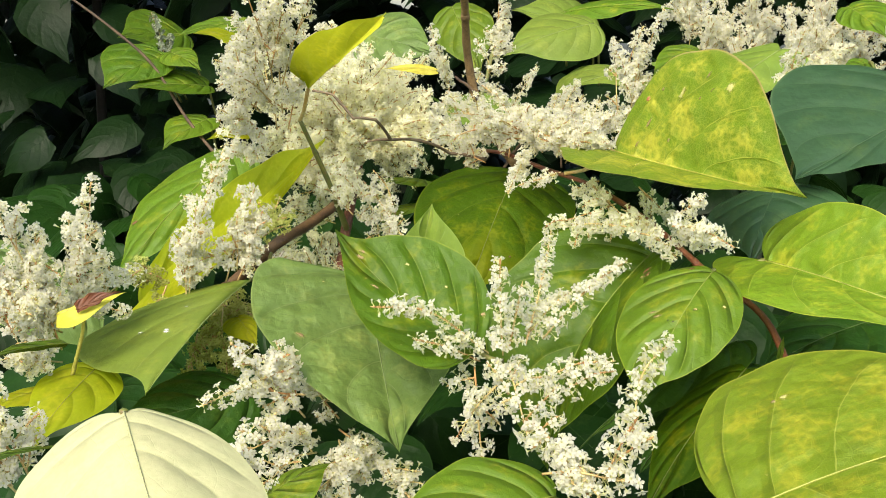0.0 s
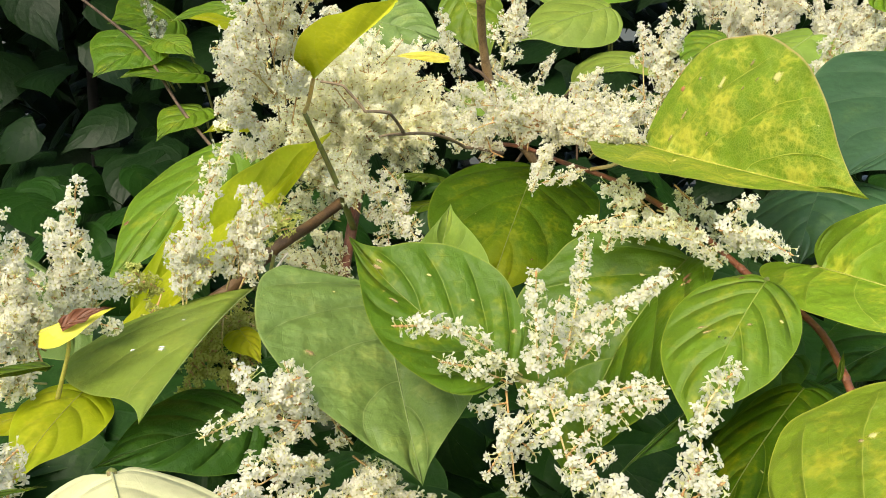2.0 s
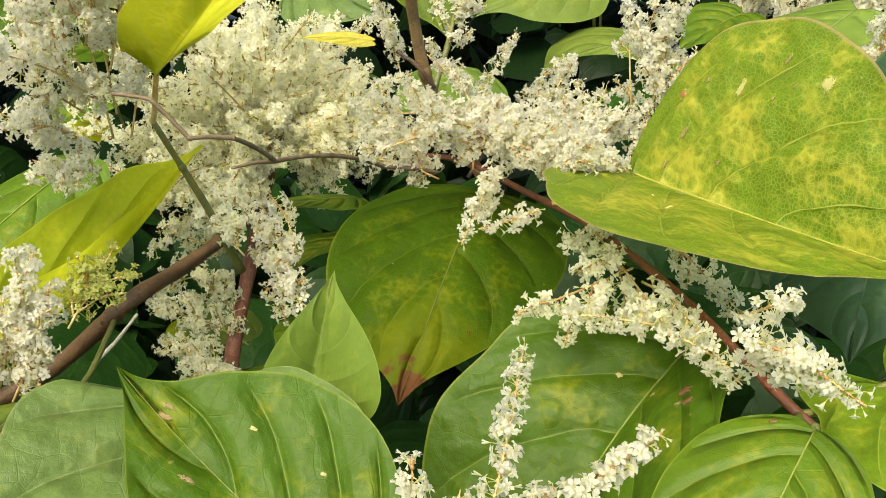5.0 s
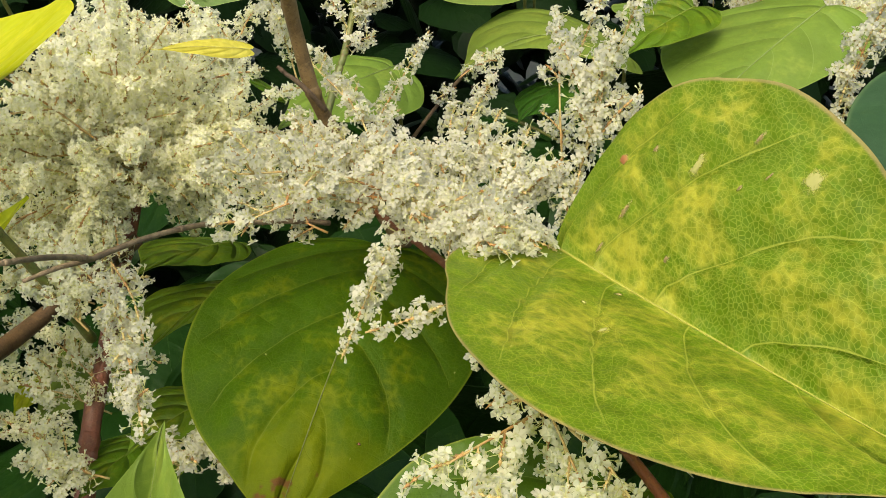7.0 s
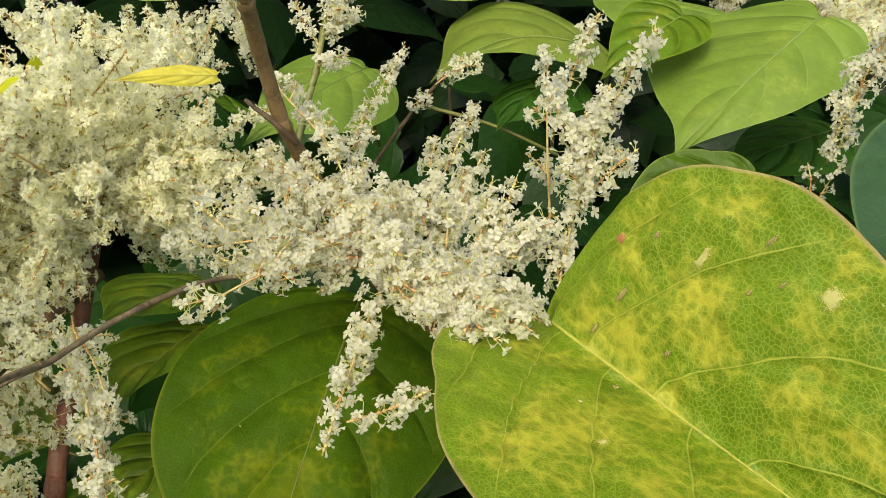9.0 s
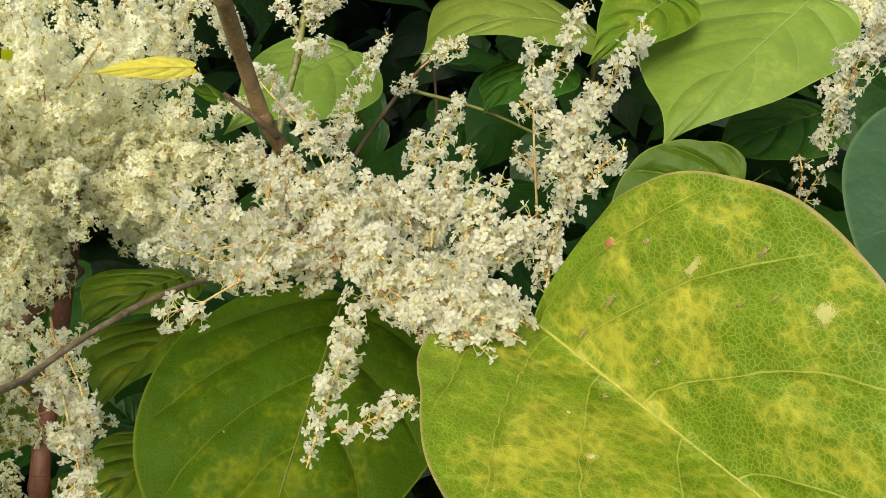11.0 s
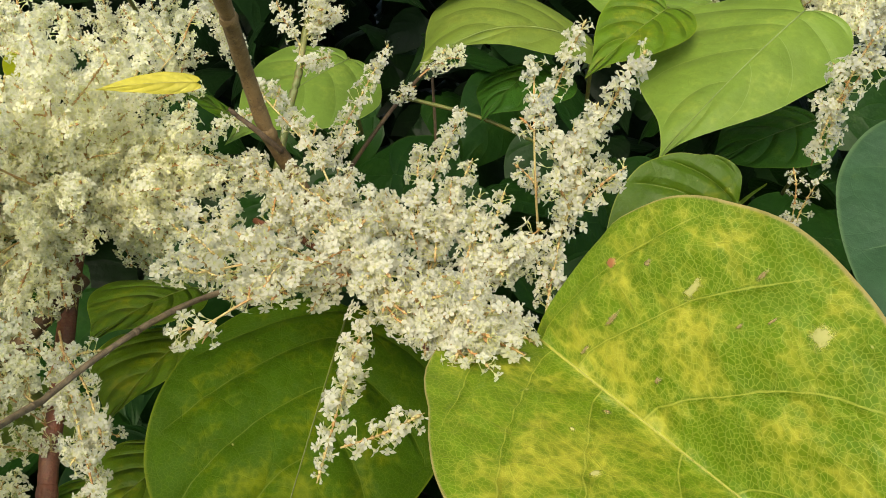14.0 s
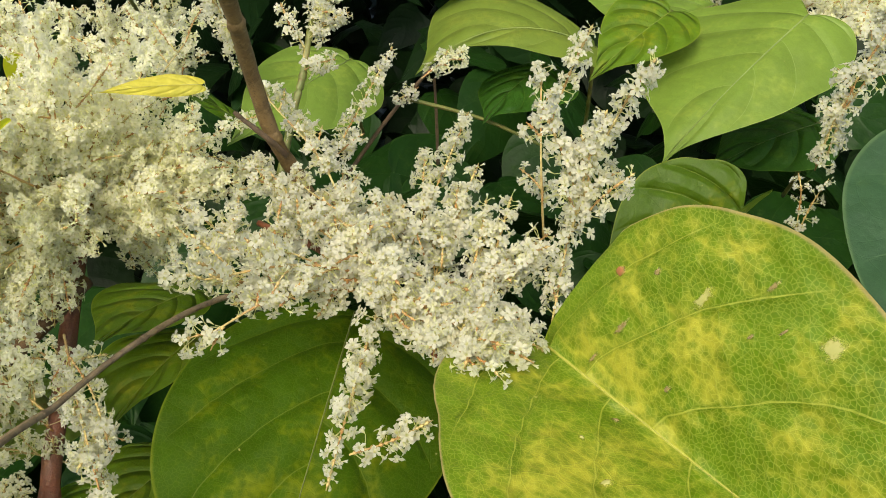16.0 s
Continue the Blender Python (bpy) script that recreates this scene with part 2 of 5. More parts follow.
MAT = {
    "mottled": leaf_material("leaf_mottled", (0.112, 0.195, 0.004), (0.43, 0.39, 0.04), 0.55, (0.46, 0.45, 0.07), spots=0.5, gloss=0.40, rough=0.48, vein_shade=0.30, net=0.40, relief=0.9, rim=(0.40, 0.27, 0.13)),
    "limed": leaf_material("leaf_limed", (0.136, 0.228, 0.009), (0.387, 0.387, 0.027), 0.44, (0.38, 0.41, 0.07), spots=0.35, net=0.18, gloss=0.42, rough=0.48),
    "fresh": leaf_material("leaf_fresh", (0.091, 0.172, 0.008), (0.266, 0.286, 0.018), 0.36, (0.29, 0.35, 0.05), spots=0.3, gloss=0.28, rough=0.46),
    "green": leaf_material("leaf_green", (0.059, 0.125, 0.005), (0.202, 0.232, 0.01), 0.36, (0.21, 0.26, 0.035), spots=0.3, gloss=0.26, rough=0.46),
    "browned": leaf_material("leaf_browned", (0.040, 0.088, 0.003), (0.15, 0.17, 0.006), 0.40, (0.14, 0.17, 0.02), spots=0.35, gloss=0.06, rough=0.5, net=0.24, withered=True),
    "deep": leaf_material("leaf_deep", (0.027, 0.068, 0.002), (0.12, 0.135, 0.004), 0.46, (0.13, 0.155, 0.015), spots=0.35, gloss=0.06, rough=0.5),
    "grey": leaf_material("leaf_grey", (0.119, 0.197, 0.045), (0.234, 0.298, 0.069), 0.42, (0.25, 0.32, 0.11), spots=0.25, gloss=0.28, relief=1.25, vein_shade=0.45, net=0.12),
    "pale": leaf_material("leaf_pale", (0.160, 0.240, 0.035), (0.25, 0.32, 0.05), 0.40, (0.28, 0.36, 0.10), spots=0.15, gloss=0.24, relief=0.45),
    # darker copy of the green blade, with shade put into its colour
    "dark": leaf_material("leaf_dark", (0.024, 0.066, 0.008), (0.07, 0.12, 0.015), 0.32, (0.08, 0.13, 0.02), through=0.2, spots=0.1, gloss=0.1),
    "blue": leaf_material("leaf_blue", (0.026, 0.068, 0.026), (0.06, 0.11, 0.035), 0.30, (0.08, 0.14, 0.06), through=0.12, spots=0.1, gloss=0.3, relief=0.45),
    "yellow": leaf_material("leaf_yellow", (0.367, 0.421, 0.013), (0.583, 0.562, 0.032), 0.50, (0.50, 0.50, 0.08), through=0.6, spots=0.15, relief=0.5),
    "gold": leaf_material("leaf_gold", (0.59, 0.52, 0.07), (0.70, 0.63, 0.12), 0.6, (0.68, 0.60, 0.16), through=0.45, spots=0.3, relief=0.15),
    "whitish": leaf_material("leaf_whitish", (0.42, 0.405, 0.225), (0.45, 0.42, 0.24), 0.6, (0.47, 0.47, 0.22), through=0.25, spots=0.1, relief=0.35, gloss=0.1, vein_shade=0.05, net=0.08),
    "brown": leaf_material("leaf_brown", (0.11, 0.042, 0.018), (0.20, 0.09, 0.03), 0.5, (0.30, 0.14, 0.07), through=0.1, spots=0.5, relief=0.3),
    # low leaves: the shade between the leaf layers is put into their colour
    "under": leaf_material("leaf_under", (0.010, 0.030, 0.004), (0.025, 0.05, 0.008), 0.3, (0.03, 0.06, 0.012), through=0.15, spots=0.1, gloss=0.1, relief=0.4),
    # background foliage: its deep shade is put into this near-black green
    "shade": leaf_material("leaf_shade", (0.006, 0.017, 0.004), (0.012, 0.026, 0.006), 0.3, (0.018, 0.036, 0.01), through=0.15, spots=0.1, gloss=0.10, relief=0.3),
}
WHITE = floret_material("petals_white", (0.79, 0.775, 0.665), (0.71, 0.70, 0.36), 0.69)
CREAM = floret_material("petals_cream", (0.89, 0.88, 0.73), (0.81, 0.81, 0.45), 0.70)
SEED = floret_material("petals_faded", (0.24, 0.27, 0.18), (0.16, 0.17, 0.08), 0.2)
BUD = floret_material("petals_bud", (0.46, 0.48, 0.14), (0.34, 0.38, 0.07), 0.5)
def spot_material(name, core, rim, cover=0.75):
    m, nt, b = nodes_of(name)
    sep = nt.nodes.new("ShaderNodeSeparateXYZ")
    nt.links.new(nt.nodes.new("ShaderNodeUVMap").outputs[0], sep.inputs[0])
    n1 = add(nt, "ShaderNodeTexNoise", Scale=900.0, Detail=4.0)
    nt.links.new(nt.nodes.new("ShaderNodeTexCoord").outputs["Object"], n1.inputs["Vector"])
    f = math_node(nt, "ADD", sep.outputs[0], math_node(nt, "MULTIPLY", math_node(nt, "SUBTRACT", n1.outputs["Fac"], 0.5), 1.1))
    nt.links.new(mix_colour(nt, ramp(nt, f, 0.35, 0.85), core, rim), b.inputs["Base Color"])
    b.inputs["Roughness"].default_value = 0.7
    nt.links.new(math_node(nt, "MULTIPLY", ramp(nt, f, 1.05, 0.35), cover), b.inputs["Alpha"])
    return m


SPOT = {
    "rust": spot_material("spot_rust", (0.27, 0.10, 0.035), (0.36, 0.27, 0.06), 0.95),
    "tan": spot_material("spot_tan", (0.30, 0.21, 0.09), (0.27, 0.26, 0.06), 0.65),
    "pale": spot_material("spot_pale", (0.50, 0.47, 0.17), (0.38, 0.37, 0.05), 0.6),
    "black": spot_material("spot_black", (0.012, 0.012, 0.008), (0.03, 0.03, 0.012)),
    "white": spot_material("spot_white", (0.75, 0.76, 0.68), (0.62, 0.65, 0.55)),
    "brown": spot_material("spot_brown", (0.13, 0.045, 0.02), (0.24, 0.15, 0.04), 1.0),
}
STEM = {
    "axis": stem_material("stem_axis", (0.50, 0.40, 0.16), (0.38, 0.19, 0.06), (0.54, 0.50, 0.26)),
    "ochre": stem_material("stem_ochre", (0.56, 0.47, 0.19), (0.50, 0.33, 0.10), (0.58, 0.57, 0.28)),
    "green": stem_material("stem_green", (0.10, 0.125, 0.026), (0.15, 0.15, 0.035), (0.16, 0.08, 0.035)),
    "bark": stem_material("stem_bark", (0.022, 0.018, 0.013), (0.015, 0.012, 0.009), (0.03, 0.028, 0.018), 0.85),
    "red": stem_material("stem_red", (0.18, 0.052, 0.022), (0.13, 0.045, 0.02), (0.24, 0.12, 0.05)),
    "brown": stem_material("stem_brown", (0.17, 0.105, 0.040), (0.10, 0.060, 0.022), (0.26, 0.18, 0.08), 0.7),
    "russet": stem_material("stem_russet", (0.115, 0.062, 0.024), (0.070, 0.036, 0.014), (0.16, 0.095, 0.035), 0.6),
    "straw": stem_material("stem_straw", (0.55, 0.50, 0.40), (0.42, 0.37, 0.28), (0.62, 0.58, 0.48), 0.8),
    "golden": stem_material("stem_golden", (0.40, 0.34, 0.05), (0.32, 0.30, 0.05), (0.45, 0.40, 0.10)),
    "husk": stem_material("stem_husk", (0.085, 0.052, 0.025), (0.046, 0.028, 0.015), (0.13, 0.088, 0.045), 0.8),
    "dry": stem_material("stem_dry", (0.21, 0.15, 0.085), (0.12, 0.082, 0.046), (0.06, 0.04, 0.024), 0.8),
}


# ---- builders ----
def mesh_object(name, verts, faces, material, parent=None, label="", uvs=None, smooth=True, flat=None):
    """One mesh from arrays, under a thing. uvs: a pair for each vertex."""
    me = bpy.data.meshes.new(name)
    me.from_pydata([tuple(p) for p in verts], [], [tuple(f) for f in faces])
    me.materials.append(material)
    if uvs is not None:
        layer = me.uv_layers.new(name="UVMap")
        idx = np.zeros(len(me.loops), dtype=np.int32)
        me.loops.foreach_get("vertex_index", idx)
        layer.data.foreach_set("uv", np.asarray(uvs, dtype=np.float32)[idx].ravel())
    if flat is not None:
        layer = me.uv_layers.new(name="metres")
        layer.data.foreach_set("uv", np.asarray(flat, dtype=np.float32)[idx].ravel())
    me.polygons.foreach_set("use_smooth", [smooth] * len(me.polygons))
    me.update()
    ob = new(name, me)
    if parent is not None:
        ob.parent = parent
    if label:
        tagged(ob, label)
    return ob


def thing(name, at, label, category, group="", kind=""):
    ob = new(name)
    ob.empty_display_size = 0.01
    ob.location = at
    return tagged(ob, label, category, group, kind)


def unit(v):
    n = np.linalg.norm(v)
    return v / n if n > 1e-12 else v


def smooth_line(points, steps):
    """A smooth line through the points (Catmull-Rom), with steps pieces between each two."""
    p = np.asarray(points, float)
    p = np.vstack([2 * p[0] - p[1], p, 2 * p[-1] - p[-2]])
    out = []
    for i in range(1, len(p) - 2):
        a, b, c, d = p[i - 1:i + 3]
        for k in range(steps):
            t = k / steps
            out.append(0.5 * (2 * b + (c - a) * t + (2 * a - 5 * b + 4 * c - d) * t ** 2 + (3 * b - a - 3 * c + d) * t ** 3))
    out.append(p[-2])
    return np.array(out)


def tube(line, radii, sides=6):
    """Vertices and faces of a tapering tube along a line."""
    line = np.asarray(line, float)
    radii = np.broadcast_to(np.asarray(radii, float), (len(line),))
    d = np.gradient(line, axis=0)
    verts, faces = [], []
    ref = np.array([0.31, 0.17, 0.93])
    for i in range(len(line)):
        w = unit(d[i])
        u = unit(np.cross(w, ref if abs(w @ ref) < 0.95 else np.array([1.0, 0, 0])))
        x = np.cross(w, u)
        for k in range(sides):
            a = 2 * math.pi * k / sides
            verts.append(line[i] + radii[i] * (math.cos(a) * u + math.sin(a) * x))
    for i in range(len(line) - 1):
        for k in range(sides):
            k2 = (k + 1) % sides
            faces.append((i * sides + k, i * sides + k2, (i + 1) * sides + k2, (i + 1) * sides + k))
    faces.append(tuple(range(sides))[::-1])
    faces.append(tuple(range((len(line) - 1) * sides, len(line) * sides)))
    return verts, faces


OUTLINE_Q = np.array([0.0, 0.06, 0.14, 0.24, 0.38, 0.54, 0.70, 0.84, 0.93, 1.0])
OUTLINE_A = np.array([0.0, -0.045, -0.035, 0.06, 0.23, 0.45, 0.66, 0.83, 0.93, 1.0])
OUTLINE_W = np.array([0.0, 0.20, 0.52, 0.83, 1.0, 0.90, 0.58, 0.225, 0.065, 0.0])

FULLER = np.array([0, 0.06, 0.10, 0.06, 0, 0.09, 0.19, 0.19, 0.08, 0])


def curve_at(q, xs, ys):
    """Smooth interpolation of a table."""
    i = np.clip(np.searchsorted(xs, q) - 1, 0, len(xs) - 2)
    m = np.gradient(ys, xs)
    h = xs[i + 1] - xs[i]
    t = (q - xs[i]) / h
    return ((2 * t ** 3 - 3 * t ** 2 + 1) * ys[i] + (t ** 3 - 2 * t ** 2 + t) * h * m[i]
            + (-2 * t ** 3 + 3 * t ** 2) * ys[i + 1] + (t ** 3 - t ** 2) * h * m[i + 1])


def blade_mesh(base, tip, side_a, side_b, bow, curl, droop, wave, lobe, seed, nq=73, nv=11, quilt=0.012, full=0.0, skew=0.0):
    """A knotweed leaf: a midrib from base to tip, and a half blade out to each side point, swept veins between them, quilted surface.
    All relative to base. Returns vertices, faces, coordinates, the line of the midrib, the upward way and flat coordinates in metres."""
    rng = np.random.RandomState(seed)
    base, tip, side_a, side_b = (np.asarray(p, float) for p in (base, tip, side_a, side_b))
    axis = tip - base
    length = np.linalg.norm(axis)
    ax = axis / length
    up = np.cross(ax, unit(side_a - base) - unit(side_b - base))
    up = unit(up)
    if up @ np.array([0.0, -0.55, 0.83]) < 0:
        up = -up

    def rib(m):
        m = np.asarray(m)[..., None]
        return axis * m + up * (bow * length * 4 * m * (1 - m)) - up * (droop * length * m ** 4)

    lat, size = [], []
    for s in (side_a, side_b):
        off = s - base - rib(0.25)
        off = off - ax * (off @ ax)
        size.append(np.linalg.norm(off))
        lat.append(off / size[-1])
    q = np.linspace(0, 1, nq)
    m = np.interp(q, [0, 0.13, 0.24, 0.38, 0.54, 0.70, 0.84, 0.93, 1.0], [0, 0, 0.035, 0.13, 0.29, 0.48, 0.68, 0.83, 1.0])
    oa = curve_at(q, OUTLINE_Q, OUTLINE_A)
    lobes, fulls, curls, skews = (k if isinstance(k, tuple) else (k, k) for k in (lobe, full, curl, skew))
    outs = [np.where(oa < 0, oa * k, oa) for k in lobes]
    verts, faces, uvs = [], [], []
    grids, flat = [], []
    ph = rng.uniform(0, 6.28, 4)
    for h in (0, 1):
        v = np.linspace(0, 1, nv)
        ow = curve_at(q, OUTLINE_Q, OUTLINE_W + fulls[h] * FULLER)
        Q, V = np.meshgrid(q, v, indexing="ij")
        Mm = m[:, None] + (outs[h] + skews[h] * ow - m)[:, None] * V ** 1.15
        W = ow[:, None] * size[h] * V
        rim = wave * length * V ** 3 * (np.sin(Q * 17 + ph[h]) + 0.6 * np.sin(Q * 31 + ph[2 + h]))
        pos = rib(np.clip(Mm, -0.4, 1.0)) + lat[h] * W[..., None]
        vein = np.abs(((Q * VEINS - SWEEP * V * (0.4 + 0.6 * V) + (0.45 if h == 0 else 0.0)) % 1.0) - 0.5)
        puff = quilt * length * (np.sqrt(vein * 2) - 0.5) * np.clip((Q - 0.06) / 0.22, 0, 1) * np.clip(V * 4, 0, 1) * np.clip((1 - V) * 3, 0.25, 1) * np.clip(W / (0.25 * max(size)), 0, 1)
        gutter = -0.0012 * np.exp(-(W / 0.003) ** 2)
        pos = pos + up * (curls[h] * size[h] * V ** 2 * ow[:, None] + rim + puff + gutter)[..., None]
        start = len(verts)
        grids.append(start)
        verts.extend(pos.reshape(-1, 3))
        uvs.extend(np.stack([Q, V * (1 if h == 0 else -1)], -1).reshape(-1, 2))
        flat.extend(np.stack([Mm * length, W * (1 if h == 0 else -1)], -1).reshape(-1, 2))
        for i in range(nq - 1):
            for k in range(nv - 1):
                f = (start + i * nv + k, start + i * nv + k + 1, start + (i + 1) * nv + k + 1, start + (i + 1) * nv + k)
                faces.append(f if h == 0 else f[::-1])
    # the halves share their midrib
    second = grids[1]
    join = {second + i * nv: i * nv for i in range(nq)}
    faces = [tuple(dict.fromkeys(join.get(x, x) for x in f)) for f in faces]
    faces = [f for f in faces if len(f) > 2]
    used = sorted({x for f in faces for x in f})
    back = {x: i for i, x in enumerate(used)}
    return [verts[x] for x in used], [tuple(back[x] for x in f) for f in faces], [uvs[x] for x in used], rib(np.linspace(0, 0.97, 14)) - up * 0.0009, up, [flat[x] for x in used]


leaf_count = [0]


def spot_on(blade, at, r, long, look_of):
    """A withered spot on a blade: a thin ragged patch lying on the leaf, long times as long as wide."""
    me = blade.data
    near = min(me.vertices, key=lambda p: (p.co.x - at[0]) ** 2 + (p.co.y - at[1]) ** 2 + (p.co.z - at[2]) ** 2)
    n = unit(np.array(near.normal))
    if n @ np.array([0.0, -0.55, 0.83]) < 0:
        n = -n
    e1 = unit(np.cross(n, [0.2, 0.9, 0.3]))
    e2 = np.cross(n, e1)
    rng = np.random.RandomState(int(abs(at[0]) * 1e5) % 9999)
    verts, uvs, faces = [np.array(near.co) + n * 0.0006], [(0.0, 0.5)], []
    k = 14
    for ring, rise in ((0.5, 0.0005), (0.8, 0.0003), (1.0, -0.0001)):
        for i in range(k):
            a = 2 * math.pi * i / k
            rr = r * ring * (1 + (0.22 if ring > 0.6 else 0.1) * rng.uniform(-1, 1))
            verts.append(np.array(near.co) + e1 * rr * long * math.cos(a) + e2 * rr * math.sin(a) + n * rise)
            uvs.append((ring, 0.5))
    for i in range(k):
        j = (i + 1) % k
        faces.append((0, 1 + i, 1 + j))
        for q in (0, 1):
            faces.append((1 + q * k + i, 1 + (q + 1) * k + i, 1 + (q + 1) * k + j, 1 + q * k + j))
    mesh_object("leaf_spot", verts, faces, SPOT[look_of], blade, uvs=uvs)


def leaf(kind, base, tip, side_a, side_b, label, stalk=None, bow=0.03, curl=-0.10, droop=0.05, wave=0.006, lobe=1.0, full=0.0, quilt=0.007, skew=0.0, grain=1.0,
         name="leaf", group="knotweed leaves", marks=()):
    """A leaf with blade, midrib and leaf stalk. stalk: where its stalk springs from a stem."""
    leaf_count[0] += 1
    root = thing(name, base, label, "leaf", group)
    v, f, uv, line, up, fl = blade_mesh(base, tip, side_a, side_b, bow, curl, droop, wave, lobe, leaf_count[0], full=full, quilt=quilt, skew=skew)
    blade = mesh_object("blade", v, f, MAT[kind], root, uvs=uv, flat=np.asarray(fl) * (grain, 1.0))
    for at, r, long, look_of in marks:
        spot_on(blade, np.asarray(at, float) - np.asarray(base, float), r, long, look_of)
    length = np.linalg.norm(np.asarray(tip) - np.asarray(base))
    tv, tf = tube(line, np.linspace(0.0032, 0.0008, len(line)) * length, 5)
    mesh_object("midrib", tv, tf, MIDRIB[kind], root)
    if stalk is not None:
        d = np.asarray(stalk, float) - np.asarray(base, float)
        mid = d * 0.5 + np.array([0, 0, -0.12]) * np.linalg.norm(d)
        tv, tf = tube(smooth_line([-up * 0.0012, -up * 0.0008 + d * 0.08, mid, d], 5), 0.0011, 6)
        mesh_object("leaf_stalk", tv, tf, STEM["ochre" if kind in ("mottled", "yellow", "gold") else "green"], root)
    return root


MIDRIB = {k: stem_material("midrib_" + k, tuple(c * 0.72 for c in v), tuple(c * 0.80 for c in v), tuple(c * 0.62 for c in v)) for k, v in ((m, VEIN_OF["leaf_" + m]) for m in MAT)}


def stem(name, points, r0, r1, kind, label, category="stem", joints=(), group="", sides=8, kinked=False):
    """A stem along a smooth line, swollen at its joints (given as shares of its length). Each joint is a part with a sheath."""
    base = np.asarray(points[0], float)
    root = thing(name, base, label, category, group)
    line = smooth_line(np.asarray(points, float) - base, 8)
    if kinked:
        p = np.asarray(points, float) - base
        bow = np.sin(np.linspace(0, math.pi, 8, endpoint=False))[:, None] * np.array([0, 0, 0.02])
        line = np.vstack([p[i] + (p[i + 1] - p[i]) * np.linspace(0, 1, 8, endpoint=False)[:, None] + bow * np.linalg.norm(p[i + 1] - p[i]) for i in range(len(p) - 1)] + [p[-1:]])
    s = np.linspace(0, 1, len(line))
    rad = r0 + (r1 - r0) * s
    rad = rad * (1 + 0.04 * np.sin(s * 37) + 0.03 * np.sin(s * 83))
    tv, tf = tube(line, rad, sides)
    mesh_object("cane", tv, tf, STEM[kind], root)
    for j in joints:
        i = int(j * (len(line) - 1))
        i = min(max(i, 1), len(line) - 2)
        d = unit(line[i + 1] - line[i - 1])
        rr = rad[i]
        tv, tf = tube([line[i] - d * rr * 1.3, line[i] - d * rr * 0.5, line[i] + d * rr * 0.1, line[i] + d * rr * 0.9, line[i] + d * rr * 1.5],
                      [rr * 0.98, rr * 1.10, rr * 1.22, rr * 1.10, rr * 0.98], sides)
        mesh_object("joint", tv, tf, STEM[kind], root)
    return root


def floret_template(petals, spread, tall, seed, wide=1.0, open_by=1.0):
    """A narrow funnel that opens into rounded lobes; in millimetres. Vertices, quads, coordinates (0 throat to 1 rim)."""
    rng = np.random.RandomState(seed)
    verts, faces, uvs = [np.zeros(3)], [], [(0.0, 0.5)]
    step = 2 * math.pi / petals
    turn = rng.uniform(-0.14, 0.14, petals)

    def put(a, r, z, u):
        verts.append(np.array([math.cos(a) * r, math.sin(a) * r, z]))
        uvs.append((u, 0.5))

    for k in range(petals):
        put(step * k + turn[k] * 0.5, 0.42 * spread, tall, 0.45)
    for k in range(petals):
        a, far = step * (k + 0.5) + turn[k], spread * rng.uniform(0.92, 1.16) * open_by
        rise = tall + rng.uniform(-0.12, 0.30) + (1 - open_by) * 1.2
        i0 = len(verts)
        put(a, 0.50 * spread, tall - 0.05, 0.5)
        w = wide * 0.37 * step * rng.uniform(0.9, 1.1)
        put(a - w, 1.18 * far, rise + rng.uniform(-0.1, 0.1), 0.9)
        put(a + rng.uniform(-0.05, 0.05), 1.62 * far, rise + rng.uniform(-0.25, 0.15), 1.0)
        put(a + w, 1.18 * far, rise + rng.uniform(-0.1, 0.1), 0.9)
        j, j2 = 1 + k, 1 + (k + 1) % petals
        faces += [(0, j, i0, j2), (j, i0 + 1, i0 + 2, i0), (i0, i0 + 2, i0 + 3, j2)]
    return np.array(verts), np.array(faces), np.array(uvs)


FLORETS = [floret_template(5, 1.10, 1.15, 1), floret_template(5, 1.16, 0.95, 2), floret_template(4, 1.05, 1.35, 3, 1.05),
           floret_template(5, 1.0, 1.5, 5, 1.0, 0.8), floret_template(5, 1.2, 0.85, 6), floret_template(3, 0.6, 1.5, 4, 0.9, 0.5)]


